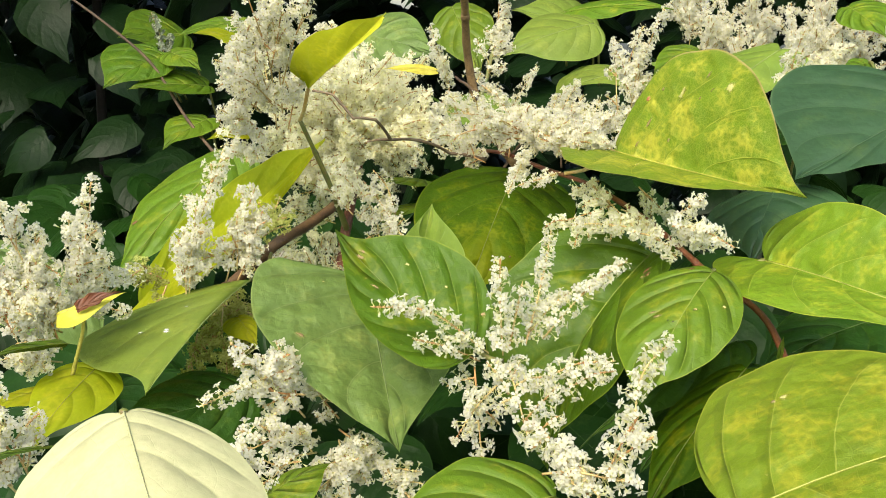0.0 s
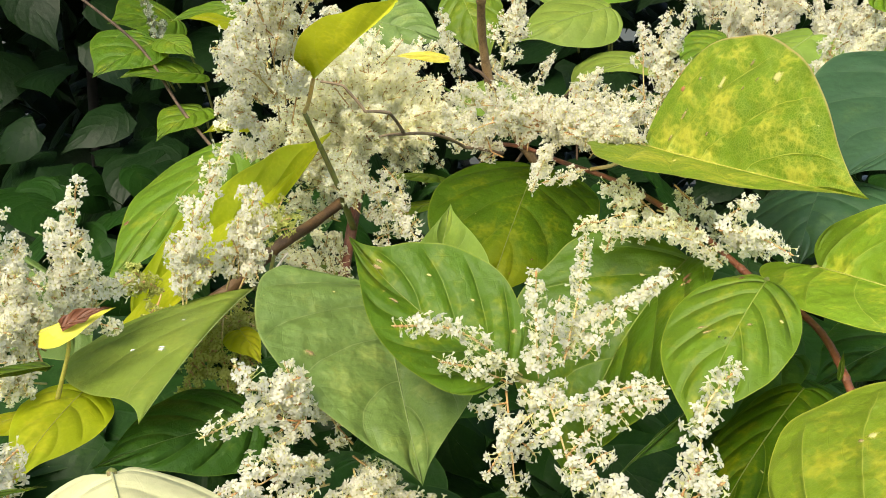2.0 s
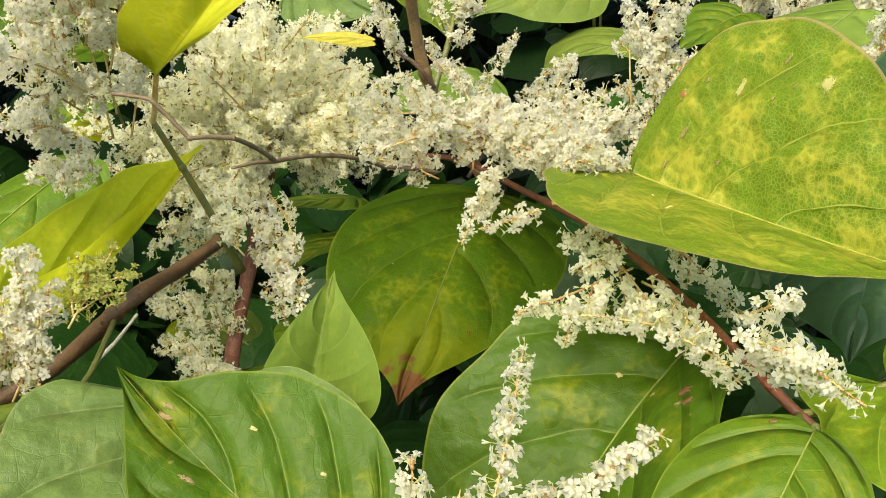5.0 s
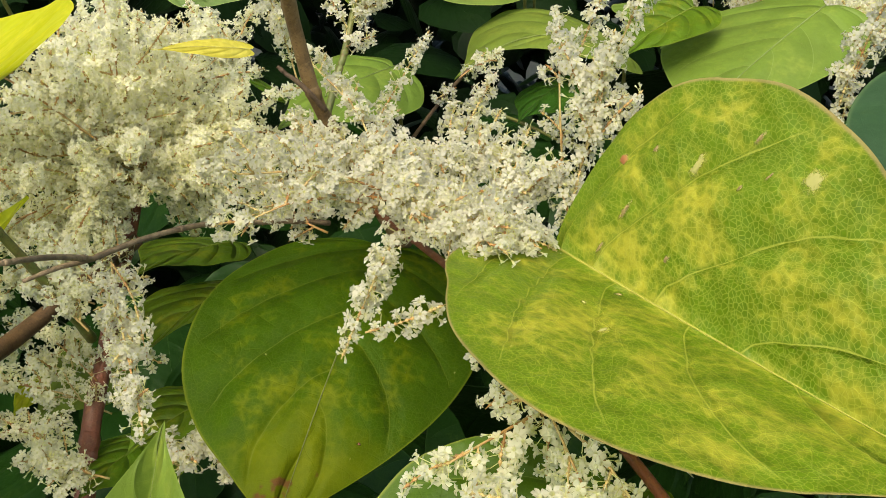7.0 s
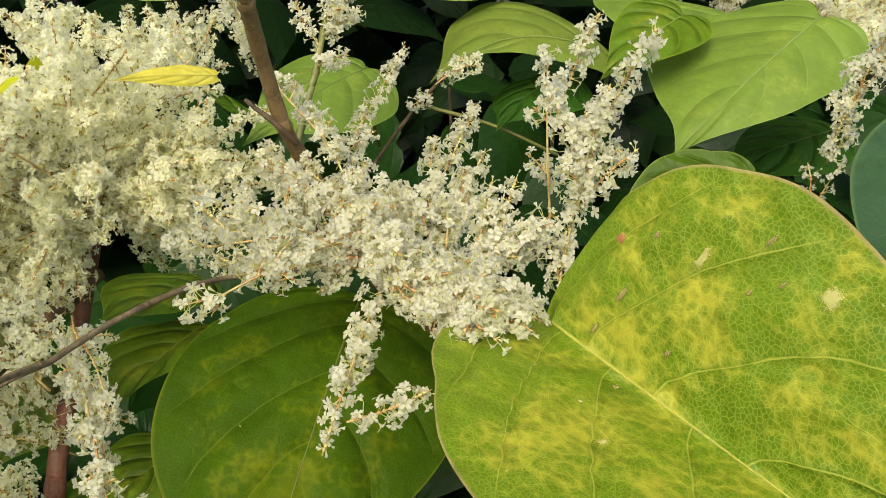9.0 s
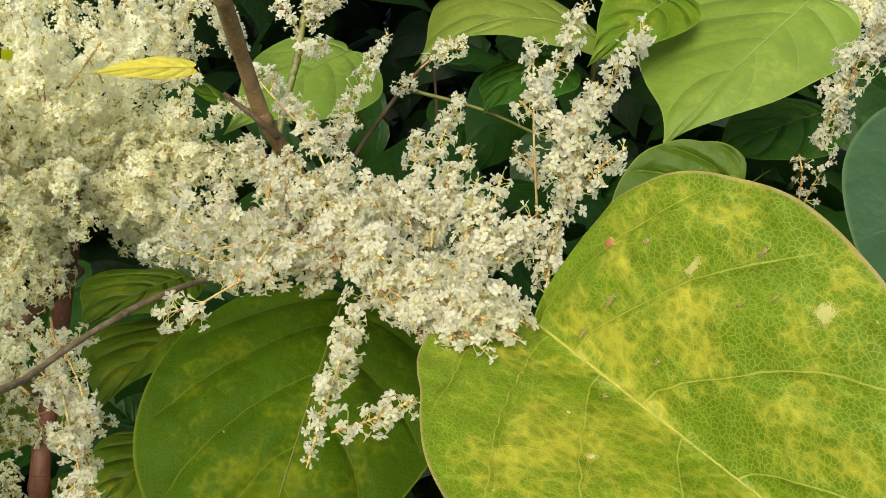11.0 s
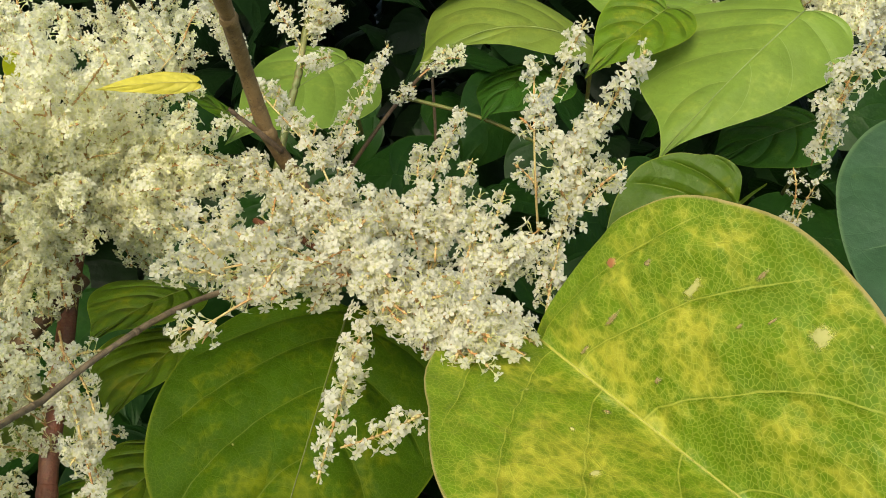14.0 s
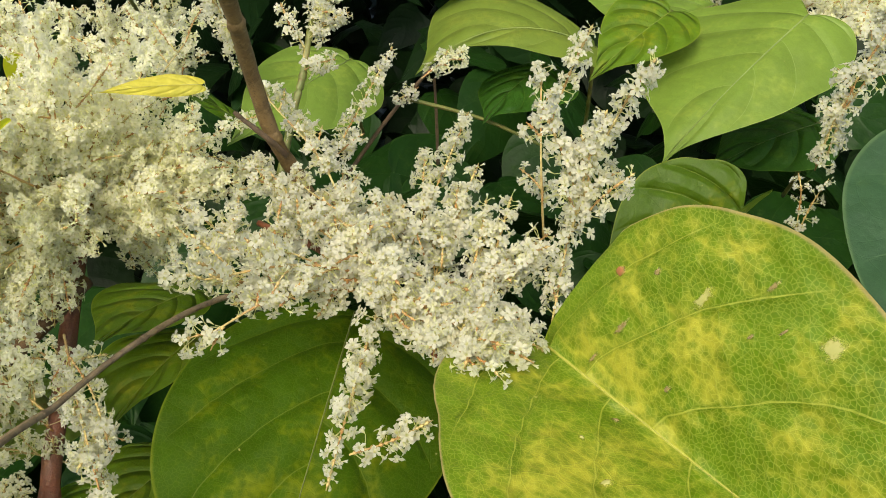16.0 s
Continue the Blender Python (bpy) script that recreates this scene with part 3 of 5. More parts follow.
def raceme(parent, p0, p1, seed, material, sag=0.06, thick=1.0, dens=1.0, size=1.0, bare=0.06):
    """A flower spike from p0 to p1 in the thing's space: an ochre axis with small stalks, and its florets in loose whorls."""
    rng = np.random.RandomState(seed)
    p0, p1 = np.asarray(p0, float), np.asarray(p1, float)
    d = p1 - p0
    L = np.linalg.norm(d)
    mid = (p0 + p1) / 2 + np.array([0, 0, sag * L]) + rng.normal(0, 0.035, 3) * L
    line = smooth_line([p0, mid, p1], 7)
    sv, sf = tube(line, np.linspace(0.00032, 0.00016, len(line)), 4)
    sv, sf = list(sv), list(sf)
    whorls = max(4, int(L / 0.0017 * dens))
    V, F, U = [], [], []
    nv = 0
    for w in range(whorls):
        s = bare + (1 - bare) * (w + rng.uniform(-0.4, 0.4)) / whorls
        s = min(max(s, 0.0), 1.0)
        x = s * (len(line) - 1)
        i = min(int(x), len(line) - 2)
        p = line[i] + (line[i + 1] - line[i]) * (x - i)
        t = unit(line[i + 1] - line[i])
        u = unit(np.cross(t, [0.3, 0.5, 0.81]))
        v = np.cross(t, u)
        taper = (1 - 0.55 * s ** 2.2) * thick
        a0 = w * 2.4 + rng.uniform(-0.5, 0.5)
        # the brown sheath round the axis at each whorl
        b0, r = len(sv), 0.00064
        sv += [p - t * r] + [p + (u * math.cos(x) + v * math.sin(x)) * r for x in (0, 1.57, 3.14, 4.71)] + [p + t * r * 2.2]
        sf += [(b0, b0 + 1 + (k + 1) % 4, b0 + 1 + k) for k in range(4)] + [(b0 + 5, b0 + 1 + k, b0 + 1 + (k + 1) % 4) for k in range(4)]
        for k in range(2 + (rng.rand() < 0.75) + (rng.rand() < 0.35)):
            a = a0 + rng.normal(0, 0.75) + (k % 2) * 1.6
            lean = rng.uniform(0.05, 0.75)
            way = unit((math.cos(a) * u + math.sin(a) * v) + t * lean + rng.normal(0, 0.15, 3))
            reach = rng.uniform(0.0008, 0.0046) * taper
            q = p + way * reach
            tip_bud = s > 0.93 or rng.rand() < 0.10
            T = FLORETS[5] if tip_bud else FLORETS[rng.randint(5)]
            sc = 0.001 * size * rng.uniform(0.96, 1.30) * (1 - 0.35 * max(0, s - 0.75) / 0.25)
            face = unit(way + rng.normal(0, 0.35, 3))
            e1 = unit(np.cross(face, rng.normal(0, 1, 3)))
            e2 = np.cross(face, e1)
            V.append(T[0] @ np.array([e1, e2, face]) * sc + q)
            F.append(T[1] + nv)
            U.append(T[2])
            nv += len(T[0])
            # its pale stalk
            side = np.cross(way, t)
            r = 0.00013
            V.append(np.array([p + t * r, p - t * r * 0.5 + side * r, p - t * r * 0.5 - side * r, q + t * r, q - t * r * 0.5 + side * r, q - t * r * 0.5 - side * r]))
            F.append(np.array([(0, 1, 4, 3), (1, 2, 5, 4), (2, 0, 3, 5)]) + nv)
            U.append(np.tile((0.2, 0.5), (6, 1)))
            nv += 6
    ob = mesh_object("raceme", sv, sf, STEM["axis"], parent)
    fl = mesh_object("blossom", np.vstack(V), np.vstack(F), material, ob, uvs=np.vstack(U), smooth=False)
    fl["kind"] = "stuff"
    return ob


def panicle(at, label, kind="flower", group="knotweed flower panicles"):
    return thing("flower_panicle", at, label, kind, group)


seed_count = [100]


def spike(parent, p0, p1, material=None, **opts):
    """One raceme of a panicle, by its two ends in the world."""
    seed_count[0] += 1
    o = np.asarray(parent.location)
    return raceme(parent, np.asarray(p0) - o, np.asarray(p1) - o, seed_count[0], material or WHITE, **opts)


def spray(parent, p0, p1, count, length, spread=1.0, material=None, lift=0.2, first=0.15, **opts):
    """A side branch of a panicle from p0 to p1, with racemes springing from it all along and one at its end."""
    seed_count[0] += 1
    rng = np.random.RandomState(seed_count[0] * 7)
    o = np.asarray(parent.location)
    p0, p1 = np.asarray(p0, float) - o, np.asarray(p1, float) - o
    d = p1 - p0
    L = np.linalg.norm(d)
    line = smooth_line([p0, (p0 + p1) / 2 + np.array([0, 0, 0.05 * L]) + rng.normal(0, 0.03, 3) * L, p1], 6)
    tv, tf = tube(line, np.linspace(0.00045, 0.0003, len(line)), 5)
    mesh_object("branch", tv, tf, STEM["axis"], parent)
    t = unit(d)
    for k in range(count):
        s = first + (1 - first) * (k + rng.uniform(0, 0.8)) / count
        i = min(int(s * (len(line) - 1)), len(line) - 1)
        out = rng.normal(0, 1, 3)
        out = unit(out - t * (out @ t) * 0.6)
        way = unit(t * rng.uniform(0.25, 0.9) + out * spread * rng.uniform(0.5, 1.0) + np.array([0, 0, lift]))
        le = length * rng.uniform(0.6, 1.15) * (1.15 - 0.4 * s)
        seed_count[0] += 1
        raceme(parent, line[i], line[i] + way * le, seed_count[0], material or WHITE, **opts)
    seed_count[0] += 1
    raceme(parent, line[-1], line[-1] + t * length * 0.7, seed_count[0], material or WHITE, **opts)


# ---- ground ----
def ground():
    m, nt, b = nodes_of("soil")
    co = nt.nodes.new("ShaderNodeTexCoord").outputs["Object"]
    n1 = add(nt, "ShaderNodeTexNoise", Scale=6.0, Detail=8.0, Roughness=0.65)
    nt.links.new(co, n1.inputs["Vector"])
    nt.links.new(mix_colour(nt, ramp(nt, n1.outputs["Fac"], 0.35, 0.65), (0.022, 0.018, 0.012), (0.03, 0.036, 0.015)), b.inputs["Base Color"])
    b.inputs["Roughness"].default_value = 0.95
    n = 41
    xs = np.concatenate([-np.geomspace(300, 0.4, 20), [0], np.geomspace(0.4, 300, 20)])
    verts, faces = [], []
    for i in range(n):
        for k in range(n):
            r = math.hypot(xs[i], xs[k])
            verts.append((xs[i], xs[k], 0.03 * noise.noise((xs[i] * 0.9, xs[k] * 0.9, 3.0)) * min(1, 4 / (r + 0.1))))
    for i in range(n - 1):
        for k in range(n - 1):
            faces.append((i * n + k, (i + 1) * n + k, (i + 1) * n + k + 1, i * n + k + 1))
    tagged(mesh_object("ground", verts, faces, m), "dark bare soil under the knotweed thicket", "ground", kind="structure")


ground()


# ---- stems ----
stem('knotweed_stem', [(-0.0483, 0.5728, 1.251), (-0.0516, 0.5993, 1.275), (-0.052, 0.6186, 1.297), (-0.0497, 0.6388, 1.318), (-0.0403, 0.6751, 1.374), (-0.0383, 0.6982, 1.388), (-0.0367, 0.7468, 1.4)], 0.0042, 0.003, 'red', 'thick reddish knotweed stem standing among the flowers', joints=[0.3, 0.62])
stem('knotweed_stem', [(-0.1553, 0.5486, 1.291), (-0.1142, 0.5683, 1.311), (-0.079, 0.5652, 1.341), (-0.0671, 0.609, 1.343), (-0.0371, 0.657, 1.36)], 0.0040, 0.003, 'russet', 'slanting brown knotweed stem below the flower mass', joints=[0.45])
stem('knotweed_stem', [(0.1716, 0.3377, 1.293), (0.1643, 0.3708, 1.319), (0.161, 0.411, 1.342), (0.141, 0.43, 1.357), (0.121, 0.472, 1.373), (0.1, 0.525, 1.382), (0.078, 0.578, 1.384), (0.055, 0.617, 1.388), (0.03, 0.65, 1.385)], 0.0016, 0.0012, 'red', 'arching reddish stem with knotty joints', joints=[0.2, 0.42, 0.6, 0.8])
stem('knotweed_stem', [(0.0716, 0.615, 1.371), (0.0585, 0.63, 1.387), (0.0455, 0.642, 1.407), (0.0385, 0.636, 1.424), (0.0336, 0.6239, 1.451), (0.0318, 0.597, 1.478), (0.0291, 0.5562, 1.51)], 0.003, 0.0024, 'brown', 'upright brown dry stem with a short side stub', joints=[0.18, 0.5, 0.8])
stem('dry_twig', [(0.0425, 0.6345, 1.418), (0.0372, 0.629, 1.426), (0.0325, 0.629, 1.4305), (0.0295, 0.6325, 1.4315), (0.0262, 0.633, 1.4345)], 0.0011, 0.0007, 'husk', 'short dark forked stub of the dry stem', category='twig', joints=[0.45, 0.9], kinked=True)
stem('knotweed_stem', [(-0.0418, 0.6026, 1.342), (-0.0498, 0.5832, 1.375), (-0.0618, 0.5595, 1.414)], 0.0021, 0.0012, 'green', 'slender green stem carrying a yellow leaf', joints=[0.3, 0.75])
stem('dry_twig', [(-0.0385, 0.4506, 1.438), (-0.0297, 0.4543, 1.436), (-0.021, 0.458, 1.425), (-0.0117, 0.47, 1.423), (-0.007, 0.508, 1.409), (0.009, 0.549, 1.403), (0.023, 0.584, 1.392), (0.045, 0.6, 1.386)], 0.0005, 0.001, 'dry', 'thin grey leafless twig bent at its joints', category='twig', joints=[0.286, 0.43, 0.57, 0.714], kinked=True)
stem('dry_twig', [(-0.007, 0.508, 1.409), (-0.0124, 0.4999, 1.41), (-0.0177, 0.4917, 1.41)], 0.0008, 0.0005, 'dry', 'short dry side twig', category='twig')
stem('knotweed_stem', [(0.0381, 0.661, 1.398), (0.0444, 0.6721, 1.421), (0.0481, 0.678, 1.432), (0.052, 0.6888, 1.448), (0.0579, 0.7023, 1.462)], 0.0016, 0.0012, 'green', 'thin green flowering stem', joints=[0.5])
stem('background_twig', [(-0.1902, 0.9044, 1.34), (-0.2318, 0.9398, 1.379), (-0.2683, 0.9639, 1.428), (-0.3074, 0.9729, 1.462), (-0.3589, 0.9854, 1.498)], 0.0017, 0.0012, 'husk', 'thin brown twig reaching out of the shade', category='twig', joints=[0.4, 0.7])

stem('knotweed_stem', [(0.0600, 0.7510, 1.3524), (0.0742, 0.7496, 1.3746), (0.0905, 0.7481, 1.3971), (0.1045, 0.7441, 1.4143)], 0.0012, 0.0008, 'husk', 'slender brown stem in the dark gap behind the panicle', joints=[0.5])
stem('knotweed_stem', [(0.0931, 0.7484, 1.3983), (0.1282, 0.7497, 1.3871), (0.1591, 0.7497, 1.3722)], 0.0010, 0.0008, 'green', 'thin green stem crossing the dark gap', joints=[0.6])
stem('knotweed_stem', [(0.1103, 0.7697, 1.3561), (0.1094, 0.7709, 1.3799), (0.1081, 0.7704, 1.4004)], 0.0009, 0.0007, 'husk', 'thin dark brown stem at the back')

stem('dry_twig', [(-0.0867, 0.5401, 1.3240), (-0.0798, 0.5472, 1.3305), (-0.0731, 0.5550, 1.3390)], 0.0009, 0.0006, 'straw', 'thin bleached dry stick low among the stems', category='twig')

# ---- leaves near the camera ----
leaf('mottled', (0.113, 0.539, 1.4), (0.175, 0.415, 1.396), (0.149, 0.496, 1.458), (0.0832, 0.4644, 1.403), 'large yellow-green leaf mottled with brown specks', grain=0.85, full=(0.11, 0.76), lobe=(0.218, 2.6), skew=(0.15, 0.18), bow=-0.0095, quilt=0.034, curl=(-0.06, -0.0064), droop=0.0, stalk=(0.088, 0.55, 1.385), marks=[((0.1288, 0.5244, 1.4282), 0.0019, 1, 'rust'), ((0.1275, 0.5188, 1.4158), 0.001, 4, 'tan'), ((0.1232, 0.5233, 1.4075), 0.0008, 3.5, 'tan'), ((0.1337, 0.5130, 1.4331), 0.001, 1.6, 'tan'), ((0.1473, 0.4894, 1.4342), 0.0006, 2.5, 'tan'), ((0.1513, 0.4829, 1.4366), 0.0005, 4, 'tan'), ((0.1562, 0.4744, 1.4372), 0.0032, 1.2, 'pale'), ((0.1217, 0.5037, 1.3988), 0.0009, 1.5, 'tan'), ((0.1143, 0.4983, 1.3998), 0.0009, 1.2, 'pale'), ((0.1065, 0.5280, 1.4012), 0.0011, 2.4, 'tan'), ((0.1402, 0.5043, 1.4311), 0.0016, 3, 'pale'), ((0.1502, 0.4914, 1.4419), 0.0008, 3.5, 'tan'), ((0.1177, 0.4825, 1.4002), 0.0014, 1.3, 'pale'), ((0.1351, 0.5011, 1.4105), 0.001, 1.5, 'tan')])
leaf('green', (0.0344, 0.3633, 1.3457), (-0.0234, 0.3954, 1.3812), (0.0456, 0.3861, 1.3650), (0.0138, 0.3455, 1.3414), 'green cupped leaf with raised veins', bow=-0.049, curl=(0.017, 0.034), droop=-0.101, lobe=(0.94, 0.41), full=(0.02, 0.51), skew=(0.177, 0.019), stalk=(0.0443, 0.3567, 1.343), marks=[((0.0371, 0.3741, 1.3554), 0.0012, 1.5, 'tan'), ((-0.0122, 0.3900, 1.3753), 0.001, 2.5, 'tan'), ((-0.0062, 0.3799, 1.3658), 0.0009, 2.6, 'tan'), ((0.0070, 0.3900, 1.3714), 0.0008, 1.6, 'pale'), ((-0.0116, 0.3910, 1.3781), 0.0009, 2.5, 'tan'), ((0.0226, 0.3848, 1.3643), 0.0008, 1.5, 'pale')])
leaf('grey', (-0.0152, 0.4403, 1.3541), (0.0044, 0.3555, 1.3037), (-0.0630, 0.4171, 1.3606), (0.0406, 0.3771, 1.3315), 'broad grey-green leaf pointing downwards', quilt=0.022, bow=0.009, curl=(-0.026, -0.059), droop=-0.044, lobe=(0.29, 1.66), full=(0.86, 0.25), skew=(-0.106, 0.020), marks=[((-0.0394, 0.3945, 1.3402), 0.0014, 2.2, 'tan'), ((-0.0342, 0.4266, 1.3548), 0.0007, 1.2, 'pale')])
leaf('pale', (-0.0713, 0.4566, 1.3489), (-0.0912, 0.3531, 1.3313), (-0.1435, 0.3774, 1.3300), (-0.0929, 0.4136, 1.3364), 'grey-green drooping leaf with white flecks', bow=0.050, curl=(-0.102, -0.110), droop=-0.003, lobe=(-1.83, 1.04), full=(0.15, 0.11), skew=(0.219, 0.270), stalk=(-0.0785, 0.544, 1.34), marks=[((-0.0965, 0.3957, 1.3411), 0.0009, 2.2, 'white'), ((-0.1108, 0.4018, 1.3379), 0.0007, 2, 'white'), ((-0.0969, 0.3974, 1.3414), 0.0008, 2.4, 'white'), ((-0.0923, 0.4213, 1.3451), 0.0008, 1.6, 'white')])
leaf('fresh', (0.1340, 0.4012, 1.3678), (0.0953, 0.3511, 1.3290), (0.0876, 0.3853, 1.3426), (0.1293, 0.3633, 1.3436), 'green leaf with small holes', bow=0.074, curl=(-0.031, -0.116), droop=0.008, lobe=(0.98, 0.49), full=(0.80, 0.15), skew=(0.058, 0.109), stalk=(0.141, 0.43, 1.357), marks=[((0.1113, 0.3759, 1.3524), 0.0007, 0.8, 'black'), ((0.1067, 0.3817, 1.3527), 0.0009, 3, 'tan'), ((0.1062, 0.3853, 1.3534), 0.0008, 3, 'tan'), ((0.1101, 0.3769, 1.3527), 0.0006, 0.8, 'black'), ((0.1217, 0.3788, 1.3565), 0.0007, 2, 'tan'), ((0.1348, 0.3817, 1.3566), 0.001, 1.4, 'pale'), ((0.1262, 0.4066, 1.3662), 0.0007, 2, 'brown')])
leaf('green', (0.1238, 0.4791, 1.3565), (0.0610, 0.4310, 1.2690), (0.0450, 0.4707, 1.3324), (0.0950, 0.3907, 1.3337), 'green leaf yellowing along the midrib', bow=0.093, curl=(-0.020, -0.130), droop=0.127, lobe=(0.83, 2.02), full=(1.43, -0.28), skew=(0.080, 0.236), marks=[((0.1169, 0.4492, 1.3553), 0.0022, 1.5, 'brown'), ((0.1126, 0.4477, 1.3515), 0.0012, 1.6, 'tan'), ((0.1009, 0.4729, 1.3493), 0.0011, 1.8, 'pale'), ((0.1156, 0.4432, 1.3544), 0.0016, 1.4, 'brown'), ((0.1093, 0.4634, 1.3463), 0.001, 1.5, 'pale')])
leaf('browned', (0.0635, 0.5929, 1.3800), (0.0320, 0.5074, 1.3258), (-0.0017, 0.5406, 1.3567), (0.0924, 0.5546, 1.3527), 'green leaf with a browned tip', bow=0.089, curl=(-0.045, -0.088), droop=0.043, lobe=(0.99, 0.92), full=(0.54, 0.85), skew=(0.178, -0.067), marks=[((0.057, 0.527, 1.344), 0.0007, 1.0, 'brown')])
leaf('pale', (0.0072, 0.4658, 1.3417), (0.0146, 0.4746, 1.3821), (-0.0067, 0.4540, 1.3489), (0.0300, 0.4328, 1.3551), 'small upright green leaf', bow=0.031, curl=(-0.087, -0.064), droop=0.026, lobe=(1.12, 1.09), full=(0.23, 0.14), skew=(-0.114, 0.071))
leaf('yellow', (-0.0542, 0.5417, 1.4336), (-0.0053, 0.4677, 1.4713), (-0.0579, 0.5149, 1.4543), (-0.0241, 0.5594, 1.4616), 'bright yellow-green leaf lit from behind', bow=0.008, curl=(-0.079, -0.050), droop=-0.024, lobe=(-2.10, -3.90), full=(0.13, 0.23), skew=(0.109, -0.086), stalk=(-0.0618, 0.5595, 1.414))
leaf('fresh', (-0.1074, 0.5994, 1.392), (-0.1615, 0.5131, 1.331), (-0.1654, 0.5901, 1.367), (-0.1146, 0.5497, 1.355), 'long pale green leaf with a brown spot', bow=0.04, marks=[((-0.162, 0.564, 1.353), 0.0022, 1.3, 'brown')])
leaf('yellow', (-0.1317, 0.4881, 1.3195), (-0.0514, 0.5909, 1.3983), (-0.1128, 0.5239, 1.3744), (-0.1034, 0.4984, 1.3635), 'folded yellow leaf behind the flowers', bow=-0.039, curl=(-0.070, -0.087), droop=-0.023, lobe=(0.78, 0.97), full=(0.55, -0.25), skew=(0.121, -0.055))
leaf('grey', (-0.1628, 0.4766, 1.341), (-0.1999, 0.4351, 1.336), (-0.1956, 0.5127, 1.364), (-0.1715, 0.4204, 1.319), 'pale green leaf behind the flowers', bow=0.04)
leaf('brown', (-0.1238, 0.3733, 1.3583), (-0.1068, 0.3762, 1.3656), (-0.1188, 0.3766, 1.3631), (-0.1165, 0.3732, 1.3597), 'dry brown curled rim of the withered leaf', curl=(0.3, 0.1), lobe=-1.0, wave=0.03)
leaf('gold', (-0.1335, 0.3770, 1.3550), (-0.1066, 0.3834, 1.3631), (-0.1214, 0.3702, 1.3513), (-0.1234, 0.3802, 1.3593), 'small golden withered leaf with a brown rim', curl=(0.2, 0.1), droop=0.0, lobe=-2.5, full=-0.1)
stem('withered_stalk', [(-0.1212, 0.3748, 1.3534), (-0.1224, 0.3754, 1.3475), (-0.1258, 0.3774, 1.3385), (-0.1300, 0.3800, 1.3279)], 0.0007, 0.0009, 'golden', 'yellow stalk of the small withered leaf', category='stem')
leaf('yellow', (-0.123, 0.3877, 1.329), (-0.1319, 0.3377, 1.316), (-0.1425, 0.3669, 1.327), (-0.1118, 0.3596, 1.319), 'yellow leaf hanging in the shade', bow=0.04)
leaf('yellow', (-0.1379, 0.3797, 1.324), (-0.162, 0.3551, 1.322), (-0.1584, 0.3806, 1.321), (-0.1435, 0.3535, 1.324), 'narrow yellow-green leaf seen edge on')
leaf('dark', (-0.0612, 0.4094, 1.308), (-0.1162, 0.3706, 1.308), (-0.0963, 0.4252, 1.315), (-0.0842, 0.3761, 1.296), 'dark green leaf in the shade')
leaf('whitish', (-0.0534, 0.2250, 1.3781), (-0.0153, 0.1491, 1.3564), (-0.0691, 0.1940, 1.3573), (-0.0134, 0.2037, 1.3625), 'very pale whitish leaf close by', bow=0.039, curl=(-0.011, -0.080), droop=0.077, lobe=(1.14, 1.00), full=(-0.00, -0.09), skew=(-0.049, 0.076), quilt=0.006, stalk=(-0.0808, 0.284, 1.32))
leaf('fresh', (0.0596, 0.3008, 1.317), (-0.0013, 0.2651, 1.314), (0.0309, 0.3125, 1.326), (0.0334, 0.256, 1.316), 'fresh green leaf close by', bow=0.05)
leaf('limed', (0.1012, 0.2465, 1.34), (0.1904, 0.2411, 1.373), (0.1352, 0.3094, 1.368), (0.1202, 0.2072, 1.348), 'large yellow-mottled green leaf close by', bow=0.05, full=0.7, marks=[((0.128, 0.287, 1.346), 0.001, 1.0, 'tan'), ((0.1234, 0.2824, 1.359), 0.0016, 1.4, 'pale')])
leaf('limed', (0.165, 0.434, 1.364), (0.2153, 0.321, 1.362), (0.1906, 0.4107, 1.396), (0.1591, 0.3536, 1.36), 'large yellow-green leaf with a folded blade', bow=0.03, lobe=(1.0, 3.5), stalk=(0.141, 0.43, 1.357))
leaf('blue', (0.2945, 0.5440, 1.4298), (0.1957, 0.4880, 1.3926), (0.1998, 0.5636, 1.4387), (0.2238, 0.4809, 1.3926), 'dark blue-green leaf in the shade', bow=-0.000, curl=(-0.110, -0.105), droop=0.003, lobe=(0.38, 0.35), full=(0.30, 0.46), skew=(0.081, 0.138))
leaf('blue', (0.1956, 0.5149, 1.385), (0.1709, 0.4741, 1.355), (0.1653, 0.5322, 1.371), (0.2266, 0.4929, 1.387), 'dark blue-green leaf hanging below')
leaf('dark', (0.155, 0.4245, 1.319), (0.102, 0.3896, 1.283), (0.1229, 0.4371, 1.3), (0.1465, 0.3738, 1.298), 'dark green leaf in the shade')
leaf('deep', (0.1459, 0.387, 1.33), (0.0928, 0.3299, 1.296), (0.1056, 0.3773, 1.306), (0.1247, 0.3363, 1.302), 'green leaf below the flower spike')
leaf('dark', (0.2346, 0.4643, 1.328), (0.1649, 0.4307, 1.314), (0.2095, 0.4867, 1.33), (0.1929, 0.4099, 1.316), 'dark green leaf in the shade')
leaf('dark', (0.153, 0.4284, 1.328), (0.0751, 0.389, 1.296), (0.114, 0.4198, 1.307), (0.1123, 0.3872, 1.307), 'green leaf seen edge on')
leaf('fresh', (-0.0429, 0.3221, 1.304), (-0.02, 0.3409, 1.311), (-0.0352, 0.3369, 1.308), (-0.0257, 0.3149, 1.306), 'narrow folded green leaf')
leaf('pale', (-0.0626, 0.6743, 1.301), (-0.078, 0.6279, 1.294), (-0.081, 0.6693, 1.304), (-0.0543, 0.6342, 1.289), 'pale green leaf behind the red stem')
